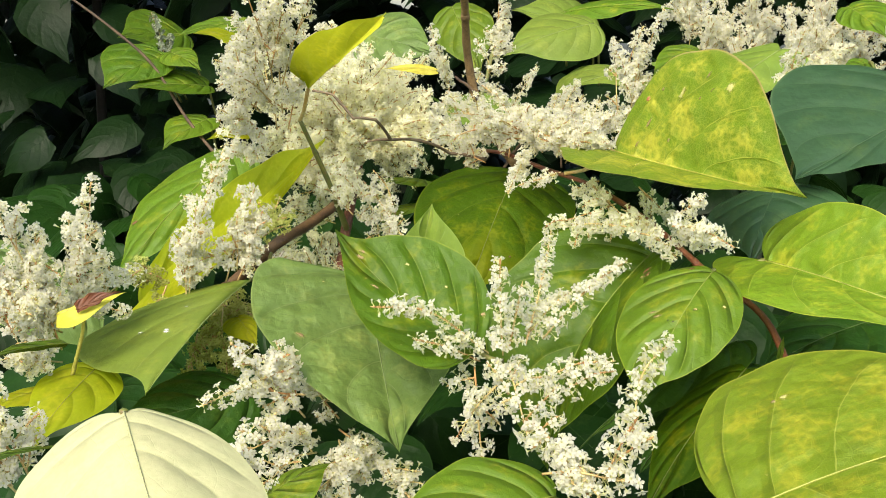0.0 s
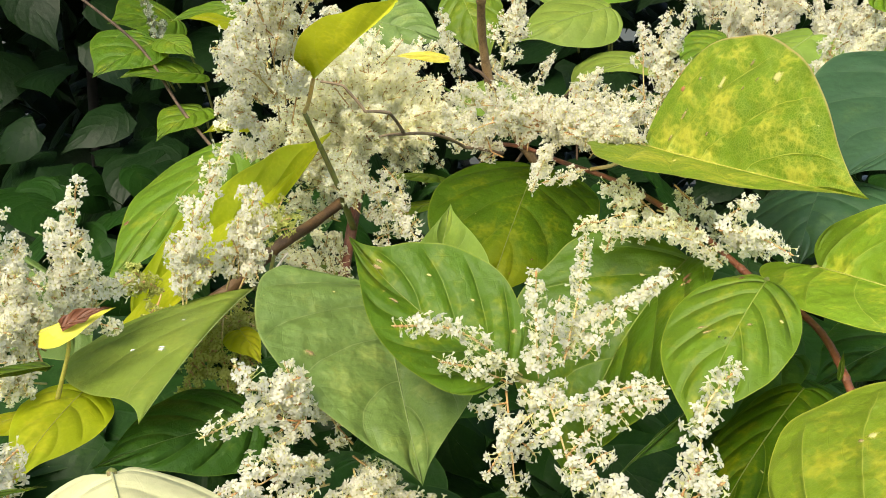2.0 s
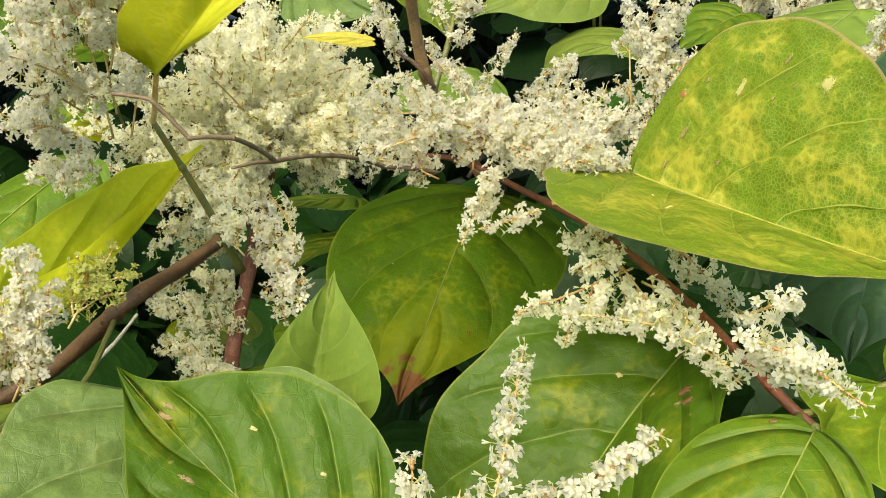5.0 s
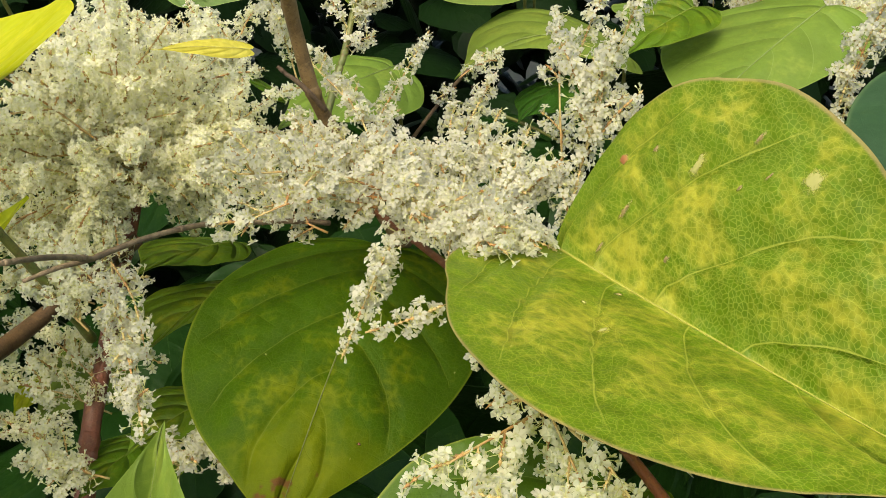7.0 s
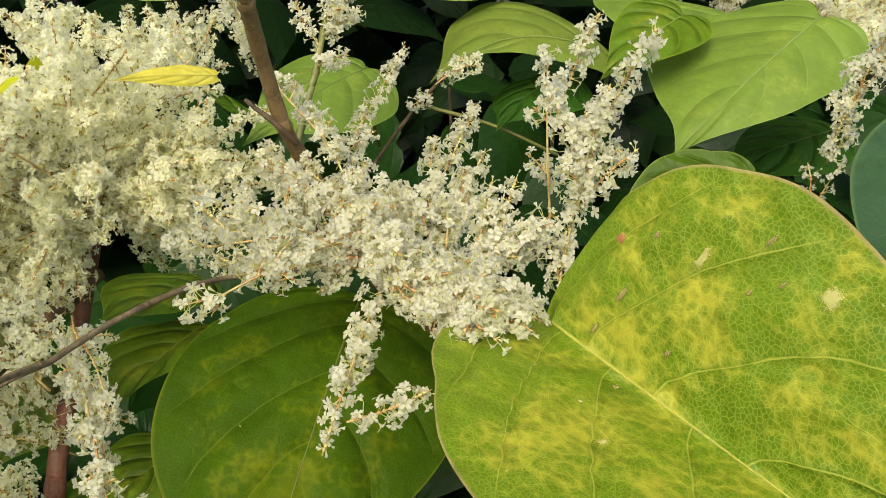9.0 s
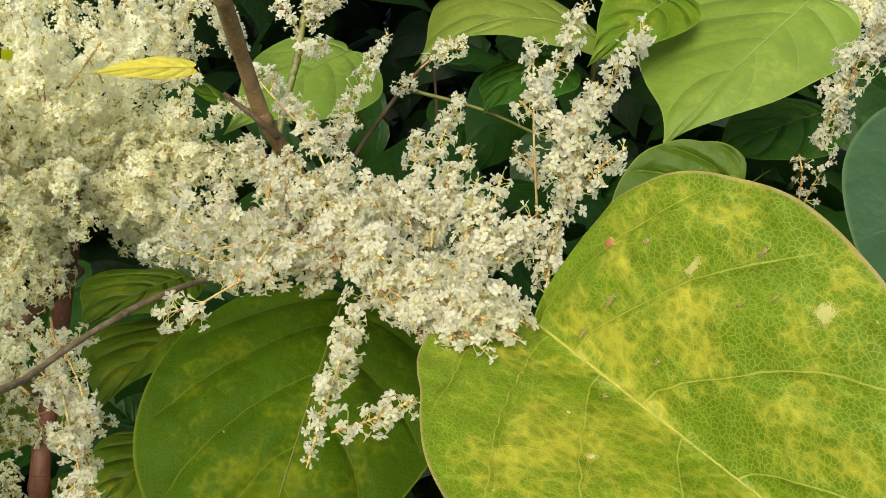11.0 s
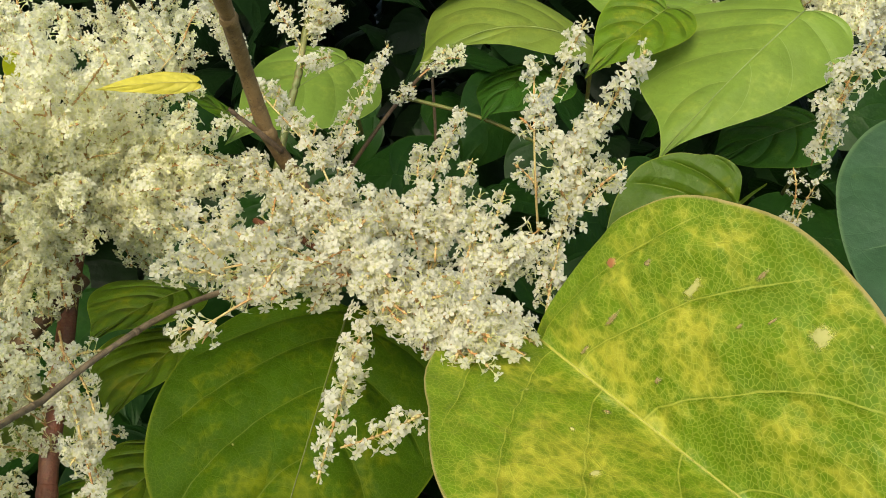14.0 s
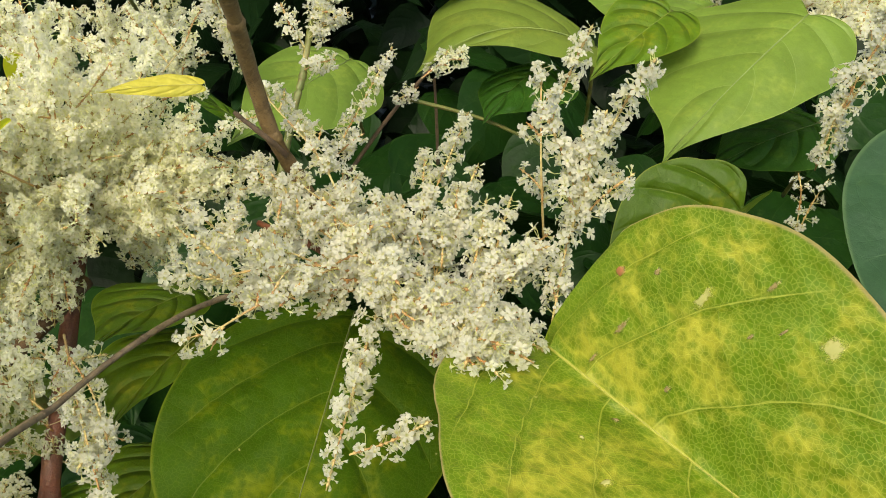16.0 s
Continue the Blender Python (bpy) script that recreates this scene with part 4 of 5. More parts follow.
leaf('fresh', (-0.0308, 0.6282, 1.287), (-0.0488, 0.5859, 1.289), (-0.0521, 0.6324, 1.285), (-0.0247, 0.5898, 1.283), 'fresh green leaf low among the stems')
leaf('fresh', (0.0022, 0.6, 1.321), (-0.0233, 0.5647, 1.32), (-0.0223, 0.6061, 1.321), (0.0021, 0.5713, 1.319), 'fresh green leaf low behind the flowers')
leaf('yellow', (-0.0825, 0.6539, 1.3), (-0.0893, 0.6346, 1.293), (-0.0905, 0.6503, 1.299), (-0.0798, 0.6399, 1.294), 'small yellow leaf low among the flowers')

leaf('fresh', (0.1605, 0.3895, 1.3313), (0.1645, 0.3969, 1.3406), (0.1595, 0.3904, 1.3354), (0.1623, 0.3905, 1.3354), 'narrow pale sprout beside the red stem', lobe=-3.0, curl=0.2)

# ---- leaves behind the flowers ----
leaf('pale', (0.2491, 0.6887, 1.4507), (0.1777, 0.6436, 1.4085), (0.1793, 0.7157, 1.4250), (0.2192, 0.6401, 1.4147), 'grey-green drooping leaf behind the flowers', bow=0.016, curl=(-0.027, -0.118), droop=0.040, lobe=(2.13, 0.69), full=(-0.27, -0.08), skew=(0.047, -0.071))
leaf('pale', (0.1832, 0.7600, 1.4184), (0.0976, 0.7602, 1.4120), (0.1438, 0.8123, 1.4410), (0.1397, 0.7371, 1.4231), 'arched grey-green leaf behind the flowers', bow=0.163, curl=(-0.171, -0.265), droop=0.070, lobe=(1.89, 0.93), full=(0.07, -0.35), skew=(0.371, -0.085), stalk=(0.1867, 0.7786, 1.369))
leaf('pale', (0.2444, 0.7718, 1.4350), (0.1945, 0.7384, 1.4272), (0.2079, 0.8240, 1.4438), (0.2019, 0.7463, 1.4280), 'pale grey-green leaf behind the flowers', bow=0.019, curl=(-0.066, -0.098), droop=0.038, lobe=(1.01, 0.68), full=(-0.08, 0.02), skew=(0.132, -0.002), stalk=(0.2656, 0.8007, 1.396))
leaf('green', (0.1963, 0.6065, 1.4054), (0.1431, 0.5903, 1.3772), (0.1780, 0.6201, 1.4262), (0.1466, 0.5573, 1.4088), 'green leaf below the mottled leaf', bow=-0.029, curl=(-0.113, -0.086), droop=0.057, lobe=(2.36, 1.06), full=(0.31, 0.07), skew=(0.037, 0.016))
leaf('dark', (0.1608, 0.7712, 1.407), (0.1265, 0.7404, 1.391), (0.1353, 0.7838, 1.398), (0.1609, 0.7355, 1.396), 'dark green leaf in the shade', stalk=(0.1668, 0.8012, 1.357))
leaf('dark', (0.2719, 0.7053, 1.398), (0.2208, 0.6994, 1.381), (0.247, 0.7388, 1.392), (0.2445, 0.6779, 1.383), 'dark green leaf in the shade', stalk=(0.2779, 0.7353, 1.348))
leaf('pale', (0.0683, 0.7723, 1.411), (0.0144, 0.7116, 1.396), (0.0315, 0.7721, 1.415), (0.0519, 0.7122, 1.389), 'light green leaf behind the dry stem', stalk=(0.0743, 0.8023, 1.361))
leaf('green', (0.0073, 0.6323, 1.369), (-0.0209, 0.5928, 1.374), (-0.0177, 0.6495, 1.368), (-0.0059, 0.5946, 1.37), 'green leaf below the flowers')
leaf('fresh', (0.0068, 0.6242, 1.355), (-0.0171, 0.5787, 1.351), (-0.0276, 0.6256, 1.351), (0.0024, 0.5878, 1.356), 'yellow-green leaf below the flowers')
leaf('gold', (0.0141, 0.6535, 1.438), (-0.0189, 0.6401, 1.441), (-0.0024, 0.6518, 1.442), (-0.0022, 0.6456, 1.436), 'narrow yellow leaf among the flowers')
leaf('green', (0.0216, 0.6961, 1.41), (-0.0034, 0.6974, 1.425), (0.0057, 0.7077, 1.419), (0.0143, 0.6865, 1.415), 'narrow green leaf among the flowers')
leaf('yellow', (-0.0741, 0.7839, 1.414), (-0.0728, 0.7455, 1.394), (-0.0878, 0.7557, 1.407), (-0.0681, 0.7598, 1.399), 'yellow-green leaf with a red rim', stalk=(-0.0681, 0.8139, 1.364))
leaf('grey', (-0.0527, 0.8453, 1.459), (0.0123, 0.8085, 1.444), (-0.0245, 0.8574, 1.48), (-0.0221, 0.8066, 1.43), 'pale green leaf behind the flowers', stalk=(-0.0467, 0.8753, 1.409))
leaf('pale', (0.1389, 0.8212, 1.468), (0.0639, 0.7878, 1.446), (0.0995, 0.8457, 1.477), (0.1039, 0.7843, 1.433), 'green leaf behind the flowers', stalk=(0.1449, 0.8512, 1.418))
leaf('fresh', (0.1994, 0.7075, 1.448), (0.1581, 0.675, 1.431), (0.1802, 0.7122, 1.454), (0.1833, 0.6697, 1.435), 'green leaf behind the flowers', stalk=(0.2054, 0.7375, 1.398))
leaf('fresh', (0.1248, 0.9035, 1.478), (0.2065, 0.8395, 1.484), (0.1688, 0.8973, 1.49), (0.1631, 0.858, 1.472), 'narrow green leaf behind the flowers', stalk=(0.1308, 0.9335, 1.428))
leaf('fresh', (0.0234, 0.9289, 1.483), (0.0483, 0.8676, 1.425), (0.0081, 0.9087, 1.453), (0.0644, 0.9082, 1.463), 'yellow-green leaf behind the flowers', stalk=(0.0294, 0.9589, 1.433))
leaf('pale', (0.1624, 0.9491, 1.457), (0.0806, 0.9273, 1.483), (0.1211, 0.9738, 1.5), (0.1225, 0.9238, 1.453), 'pale green leaf behind the flowers', stalk=(0.1684, 0.9791, 1.407))
leaf('fresh', (0.3178, 0.7538, 1.48), (0.3278, 0.7065, 1.46), (0.3388, 0.7452, 1.484), (0.3119, 0.7239, 1.46), 'green leaf above the flowers at the back', stalk=(0.3238, 0.7838, 1.43))
leaf('fresh', (0.3044, 0.6725, 1.442), (0.2811, 0.6602, 1.438), (0.2961, 0.676, 1.445), (0.2892, 0.6569, 1.437), 'narrow green leaf above the dark leaf', stalk=(0.2859, 0.5471, 1.415))

# ---- leaves in the shade at the back ----
leaf('green', (-0.2633, 0.9867, 1.438), (-0.307, 0.929, 1.411), (-0.3179, 1.001, 1.452), (-0.2682, 0.9422, 1.413), 'green leaf at the edge of the shade', stalk=(-0.2573, 1.017, 1.388))
leaf('green', (-0.2712, 0.9948, 1.441), (-0.3039, 0.9514, 1.413), (-0.3091, 0.9719, 1.436), (-0.274, 0.9614, 1.415), 'yellow-green leaf at the edge of the shade', stalk=(-0.2652, 1.025, 1.391))
leaf('green', (-0.2186, 0.9768, 1.408), (-0.2854, 0.9365, 1.411), (-0.2639, 0.986, 1.426), (-0.248, 0.9269, 1.405), 'narrow green leaf at the edge of the shade', stalk=(-0.2126, 1.007, 1.358))
leaf('fresh', (-0.2579, 0.9883, 1.441), (-0.2197, 0.9568, 1.426), (-0.2419, 0.9929, 1.446), (-0.2402, 0.9511, 1.423), 'round green leaf at the edge of the shade', stalk=(-0.2519, 1.018, 1.391))
leaf('green', (-0.2754, 1.119, 1.456), (-0.3285, 1.05, 1.457), (-0.3172, 1.138, 1.487), (-0.2969, 1.06, 1.439), 'dark green leaf in the shade', stalk=(-0.2694, 1.149, 1.406))
leaf('fresh', (-0.2148, 0.9547, 1.378), (-0.246, 0.9019, 1.357), (-0.2472, 0.9567, 1.382), (-0.2145, 0.9116, 1.363), 'small pale green leaf on the twig', stalk=(-0.2088, 0.9847, 1.328))
leaf('yellow', (-0.1032, 0.6323, 1.401), (-0.1273, 0.6059, 1.4), (-0.117, 0.6296, 1.405), (-0.1128, 0.6091, 1.397), 'narrow yellow leaf beside the flowers')
leaf('yellow', (-0.1273, 0.7431, 1.456), (-0.1569, 0.7054, 1.464), (-0.1468, 0.7388, 1.465), (-0.1367, 0.7102, 1.453), 'narrow pale yellow leaf', stalk=(-0.1213, 0.7731, 1.406))
leaf('fresh', (-0.1286, 0.7735, 1.47), (-0.1782, 0.7307, 1.462), (-0.1574, 0.7671, 1.473), (-0.1471, 0.7387, 1.46), 'narrow green leaf above the shade', stalk=(-0.1226, 0.8035, 1.42))

# ---- left flower mass ----
pan = panicle((-0.034, 0.66, 1.388), 'dense cream knotweed panicle with hundreds of small flowers')
spray(pan, (-0.034, 0.66, 1.388), (-0.0756, 0.59, 1.452), 11, 0.036, material=CREAM, spread=1.1)
spray(pan, (-0.034, 0.66, 1.388), (-0.09, 0.606, 1.421), 11, 0.036, material=CREAM, spread=1.1)
spray(pan, (-0.034, 0.66, 1.388), (-0.062, 0.6318, 1.433), 11, 0.036, material=CREAM, spread=1.1)
spray(pan, (-0.034, 0.66, 1.388), (-0.0344, 0.6453, 1.436), 11, 0.036, material=CREAM, spread=1.1)
spray(pan, (-0.034, 0.66, 1.388), (-0.0138, 0.6665, 1.427), 11, 0.036, material=CREAM, spread=1.1)
spray(pan, (-0.034, 0.66, 1.388), (0.0089, 0.6661, 1.409), 11, 0.036, material=CREAM, spread=1.1)
spray(pan, (-0.034, 0.66, 1.388), (-0.0083, 0.6639, 1.394), 11, 0.036, material=CREAM, spread=1.1)
spray(pan, (-0.034, 0.66, 1.388), (-0.064, 0.639, 1.4), 11, 0.036, material=CREAM, spread=1.1)
spray(pan, (-0.034, 0.66, 1.388), (-0.051, 0.6474, 1.373), 11, 0.036, material=CREAM, spread=1.1)
spray(pan, (-0.034, 0.66, 1.388), (-0.0217, 0.6617, 1.382), 11, 0.036, material=CREAM, spread=1.1)
spray(pan, (-0.034, 0.66, 1.388), (-0.0718, 0.6316, 1.357), 11, 0.036, material=CREAM, spread=1.1)
spray(pan, (-0.034, 0.66, 1.388), (-0.1013, 0.6221, 1.398), 11, 0.036, material=CREAM, spread=1.1)
spray(pan, (-0.034, 0.66, 1.388), (-0.034, 0.7246, 1.416), 11, 0.036, material=CREAM, spread=1.1)
spray(pan, (-0.034, 0.66, 1.388), (-0.0008, 0.7276, 1.432), 11, 0.036, material=CREAM, spread=1.1)
spray(pan, (-0.034, 0.66, 1.388), (-0.0556, 0.704, 1.449), 11, 0.036, material=CREAM, spread=1.1)
spray(pan, (-0.034, 0.66, 1.388), (0.0127, 0.6642, 1.39), 11, 0.036, material=CREAM, spread=1.1)
spray(pan, (-0.034, 0.66, 1.388), (-0.0789, 0.6329, 1.371), 11, 0.036, material=CREAM, spread=1.1)
spray(pan, (-0.034, 0.66, 1.388), (-0.0894, 0.611, 1.375), 11, 0.036, material=CREAM, spread=1.1)
spray(pan, (-0.034, 0.66, 1.388), (-0.0529, 0.6419, 1.414), 11, 0.036, material=CREAM, spread=1.1)
spray(pan, (-0.0302, 0.5977, 1.373), (-0.0037, 0.5214, 1.357), 13, 0.011)
spray(pan, (-0.0276, 0.5886, 1.363), (-0.0192, 0.5713, 1.337), 7, 0.01)
spray(pan, (-0.0099, 0.5498, 1.327), (0.0176, 0.5354, 1.332), 7, 0.012)
spray(pan, (-0.0002, 0.5402, 1.327), (0.0127, 0.5375, 1.337), 5, 0.012)
spray(pan, (-0.0542, 0.6476, 1.336), (-0.0791, 0.6534, 1.343), 6, 0.015, material=CREAM)
spray(pan, (-0.0632, 0.6506, 1.324), (-0.0748, 0.6378, 1.309), 6, 0.013, material=CREAM)
spray(pan, (-0.0785, 0.6555, 1.322), (-0.0902, 0.6476, 1.316), 5, 0.014, material=CREAM)
spray(pan, (-0.0494, 0.5914, 1.298), (-0.071, 0.6008, 1.306), 8, 0.016, material=CREAM)
spray(pan, (-0.0354, 0.5828, 1.296), (-0.0565, 0.5798, 1.304), 8, 0.015, material=CREAM)
spray(pan, (-0.0458, 0.6252, 1.298), (-0.0784, 0.6136, 1.319), 7, 0.015, material=CREAM)
spray(pan, (-0.0511, 0.6289, 1.311), (-0.0716, 0.6311, 1.333), 6, 0.014, material=CREAM)
spike(pan, (-0.0219, 0.5708, 1.384), (-0.0075, 0.5476, 1.362))
spray(pan, (-0.0801, 0.5409, 1.42), (-0.0901, 0.5171, 1.436), 7, 0.016)
spray(pan, (-0.0788, 0.5395, 1.408), (-0.0895, 0.5152, 1.42), 7, 0.016)
spray(pan, (-0.0789, 0.5484, 1.398), (-0.0914, 0.5327, 1.399), 6, 0.014)
spray(pan, (-0.0845, 0.5411, 1.436), (-0.0898, 0.5292, 1.45), 6, 0.016)
spray(pan, (-0.0289, 0.5898, 1.363), (-0.0459, 0.5941, 1.381), 6, 0.013, material=CREAM)
spray(pan, (-0.0353, 0.5814, 1.355), (-0.0506, 0.5855, 1.37), 6, 0.013, material=CREAM)
pan = panicle((-0.0699, 0.5471, 1.407), 'upright white flower panicle beside the green stem')
spray(pan, (-0.0729, 0.5469, 1.41), (-0.0753, 0.4985, 1.479), 5, 0.022)
spray(pan, (-0.0679, 0.5386, 1.42), (-0.0666, 0.5105, 1.474), 5, 0.022)
spray(pan, (-0.0719, 0.5283, 1.427), (-0.0849, 0.4959, 1.444), 5, 0.022)
spray(pan, (-0.0658, 0.53, 1.436), (-0.0514, 0.5232, 1.474), 5, 0.022)
spray(pan, (-0.0695, 0.5196, 1.445), (-0.0605, 0.5112, 1.488), 5, 0.022)
spray(pan, (-0.0745, 0.5284, 1.436), (-0.081, 0.5076, 1.46), 5, 0.022)
spray(pan, (-0.0668, 0.548, 1.41), (-0.0504, 0.5535, 1.453), 5, 0.022)

# ---- centre flower panicle ----
pan = panicle((0.075, 0.585, 1.395), 'white knotweed panicle with spreading flower spikes')
spray(pan, (0.0675, 0.5717, 1.405), (0.0239, 0.5474, 1.419), 8, 0.018, spread=0.8)
spray(pan, (0.0607, 0.5651, 1.404), (0.0255, 0.5407, 1.407), 5, 0.014, spread=0.8)
spray(pan, (0.0645, 0.598, 1.402), (0.0374, 0.6473, 1.433), 8, 0.011, spread=0.8)
spray(pan, (0.0867, 0.5638, 1.403), (0.1049, 0.5428, 1.401), 8, 0.018, spread=0.8)
spray(pan, (0.0768, 0.5629, 1.4), (0.0917, 0.5497, 1.4), 7, 0.018, spread=0.8)
spray(pan, (0.0957, 0.5568, 1.403), (0.1114, 0.5651, 1.412), 6, 0.016, spread=0.8)
spray(pan, (0.0827, 0.5549, 1.397), (0.0543, 0.5906, 1.41), 8, 0.013, spread=0.8)
spray(pan, (0.0857, 0.553, 1.395), (0.1002, 0.5325, 1.403), 7, 0.016, spread=0.8)
spray(pan, (0.0706, 0.5692, 1.401), (0.0544, 0.5667, 1.407), 6, 0.018, spread=0.8)
spray(pan, (0.078, 0.5817, 1.403), (0.0501, 0.6231, 1.409), 6, 0.011, spread=0.8)
spray(pan, (0.0894, 0.5431, 1.404), (0.1016, 0.5276, 1.405), 6, 0.012, spread=0.8)
spike(pan, (0.0825, 0.5972, 1.401), (0.1053, 0.6346, 1.432))
spike(pan, (0.0868, 0.6045, 1.406), (0.0902, 0.6229, 1.424))
spike(pan, (0.0939, 0.5848, 1.401), (0.1046, 0.6056, 1.425))
spike(pan, (0.0958, 0.5862, 1.404), (0.0971, 0.5995, 1.421))
spike(pan, (0.1015, 0.5636, 1.406), (0.1112, 0.5822, 1.424))
spike(pan, (0.099, 0.57, 1.407), (0.1068, 0.5794, 1.417))
spike(pan, (0.0767, 0.5886, 1.406), (0.0688, 0.6047, 1.416))
spike(pan, (0.1061, 0.5614, 1.403), (0.1157, 0.5712, 1.415))
spike(pan, (0.0849, 0.5819, 1.405), (0.0789, 0.5936, 1.417))
spike(pan, (0.0895, 0.5755, 1.404), (0.0892, 0.5914, 1.414))
spike(pan, (0.0966, 0.5643, 1.406), (0.1044, 0.5872, 1.421))
spray(pan, (0.0612, 0.5801, 1.411), (0.0746, 0.55, 1.408), 6, 0.014, spread=0.8)
spray(pan, (0.0733, 0.556, 1.408), (0.0879, 0.5298, 1.405), 6, 0.014, spread=0.8)
spray(pan, (0.0543, 0.6026, 1.412), (0.0675, 0.5688, 1.411), 6, 0.014, spread=0.8)
spray(pan, (0.0821, 0.5479, 1.405), (0.093, 0.5234, 1.406), 6, 0.014, spread=0.8)
spray(pan, (0.0642, 0.5726, 1.407), (0.0757, 0.5442, 1.404), 6, 0.014, spread=0.8)
spike(pan, (0.0703, 0.5668, 1.397), (0.0535, 0.5067, 1.381), sag=0.03)
spike(pan, (0.0595, 0.5159, 1.384), (0.0813, 0.5203, 1.39))
spike(pan, (0.0665, 0.5567, 1.389), (0.0596, 0.5316, 1.385))
pan = panicle((0.1241, 0.5641, 1.405), 'tall upright white flower spikes')
spike(pan, (0.1192, 0.5541, 1.396), (0.1272, 0.5717, 1.421))
spike(pan, (0.1271, 0.571, 1.42), (0.132, 0.5626, 1.457), thick=1.3)
spike(pan, (0.1318, 0.5644, 1.446), (0.1394, 0.5497, 1.475))
spike(pan, (0.1278, 0.5696, 1.429), (0.1154, 0.5721, 1.457))
spike(pan, (0.127, 0.5696, 1.417), (0.1405, 0.5592, 1.44))
spike(pan, (0.1211, 0.5571, 1.401), (0.1155, 0.5659, 1.415))
spray(pan, (0.1253, 0.5685, 1.414), (0.1315, 0.5682, 1.442), 6, 0.014)
pan = panicle((0.0479, 0.6777, 1.427), 'white flowers on the thin green stem')
spray(pan, (0.0483, 0.6791, 1.436), (0.0556, 0.6966, 1.459), 8, 0.018)
spike(pan, (0.0482, 0.6786, 1.434), (0.0611, 0.6761, 1.439))
pan = panicle((0.0618, 0.6952, 1.4), 'slender white flower spike')
spike(pan, (0.0548, 0.6716, 1.395), (0.083, 0.6914, 1.439))
spike(pan, (0.0594, 0.6741, 1.401), (0.0707, 0.677, 1.409))
pan = panicle((0.0458, 0.6174, 1.397), 'small white flower spikes before the dry stem')
spray(pan, (0.0495, 0.6175, 1.397), (0.0341, 0.6291, 1.413), 6, 0.011)
spike(pan, (0.0459, 0.6191, 1.401), (0.0464, 0.6305, 1.415))

# ---- flowers along the red stem ----
pan = panicle((0.121, 0.472, 1.373), 'white knotweed panicle along the red stem')
spray(pan, (0.1063, 0.4843, 1.38), (0.0792, 0.4667, 1.375), 5, 0.018, material=CREAM, lift=-0.5)
spray(pan, (0.1073, 0.4737, 1.379), (0.1221, 0.4371, 1.368), 4, 0.013, material=CREAM, lift=-0.5)
spray(pan, (0.1024, 0.5168, 1.386), (0.0915, 0.5080, 1.384), 3, 0.009, material=CREAM, lift=-0.5)
spray(pan, (0.1189, 0.4936, 1.387), (0.1382, 0.486, 1.368), 4, 0.014, material=CREAM, lift=-0.5)
spray(pan, (0.098, 0.507, 1.385), (0.1065, 0.4529, 1.378), 5, 0.013, material=CREAM, lift=-0.5)
spray(pan, (0.1201, 0.4197, 1.382), (0.1292, 0.4065, 1.38), 5, 0.012, lift=-0.3)
spike(pan, (0.1201, 0.42, 1.383), (0.1368, 0.3833, 1.381), thick=1.4)
spike(pan, (0.1235, 0.4249, 1.386), (0.1302, 0.4095, 1.396), thick=1.2)
spike(pan, (0.1048, 0.4427, 1.377), (0.0807, 0.4561, 1.375), thick=1.3)
spike(pan, (0.1073, 0.4417, 1.375), (0.1224, 0.4271, 1.37), thick=1.2)

# ---- front flower panicle ----
pan = panicle((0.0443, 0.3567, 1.343), 'white knotweed panicle in full flower')
spike(pan, (0.0444, 0.3574, 1.345), (0.0429, 0.3585, 1.383))
spike(pan, (0.0465, 0.358, 1.347), (0.0519, 0.3653, 1.372))
spike(pan, (0.0533, 0.363, 1.347), (0.068, 0.419, 1.381))
spike(pan, (0.0602, 0.368, 1.348), (0.0943, 0.3819, 1.376))
spike(pan, (0.0537, 0.3685, 1.348), (0.0724, 0.3816, 1.363))
spike(pan, (0.0391, 0.3599, 1.345), (-0.0048, 0.3478, 1.367))
spike(pan, (0.0549, 0.3523, 1.333), (0.0847, 0.3432, 1.348))
spike(pan, (0.0664, 0.342, 1.337), (0.083, 0.3329, 1.348))
spike(pan, (0.0417, 0.3445, 1.338), (0.0251, 0.3361, 1.318))
spray(pan, (0.0465, 0.3559, 1.341), (0.0505, 0.3195, 1.332), 4, 0.012)
spray(pan, (0.0509, 0.3256, 1.333), (0.0632, 0.294, 1.327), 5, 0.012)
spray(pan, (0.0542, 0.2948, 1.327), (0.0756, 0.2827, 1.331), 5, 0.012)
spray(pan, (0.0337, 0.361, 1.339), (0.0357, 0.3459, 1.315), 4, 0.013)
spike(pan, (0.0459, 0.3428, 1.335), (0.0376, 0.3475, 1.346), thick=1.2)
spike(pan, (0.0553, 0.3314, 1.335), (0.0633, 0.3337, 1.343), thick=1.2)
spike(pan, (0.0359, 0.3617, 1.341), (0.0104, 0.3501, 1.354), thick=1.2)
spray(pan, (0.0627, 0.3062, 1.329), (0.0687, 0.2821, 1.328), 3, 0.011)
spike(pan, (0.0722, 0.2831, 1.331), (0.083, 0.2894, 1.349), thick=1.2)
spike(pan, (0.0811, 0.2876, 1.344), (0.098, 0.312, 1.367), thick=1.2)
spike(pan, (0.0758, 0.2849, 1.336), (0.0858, 0.2775, 1.348))

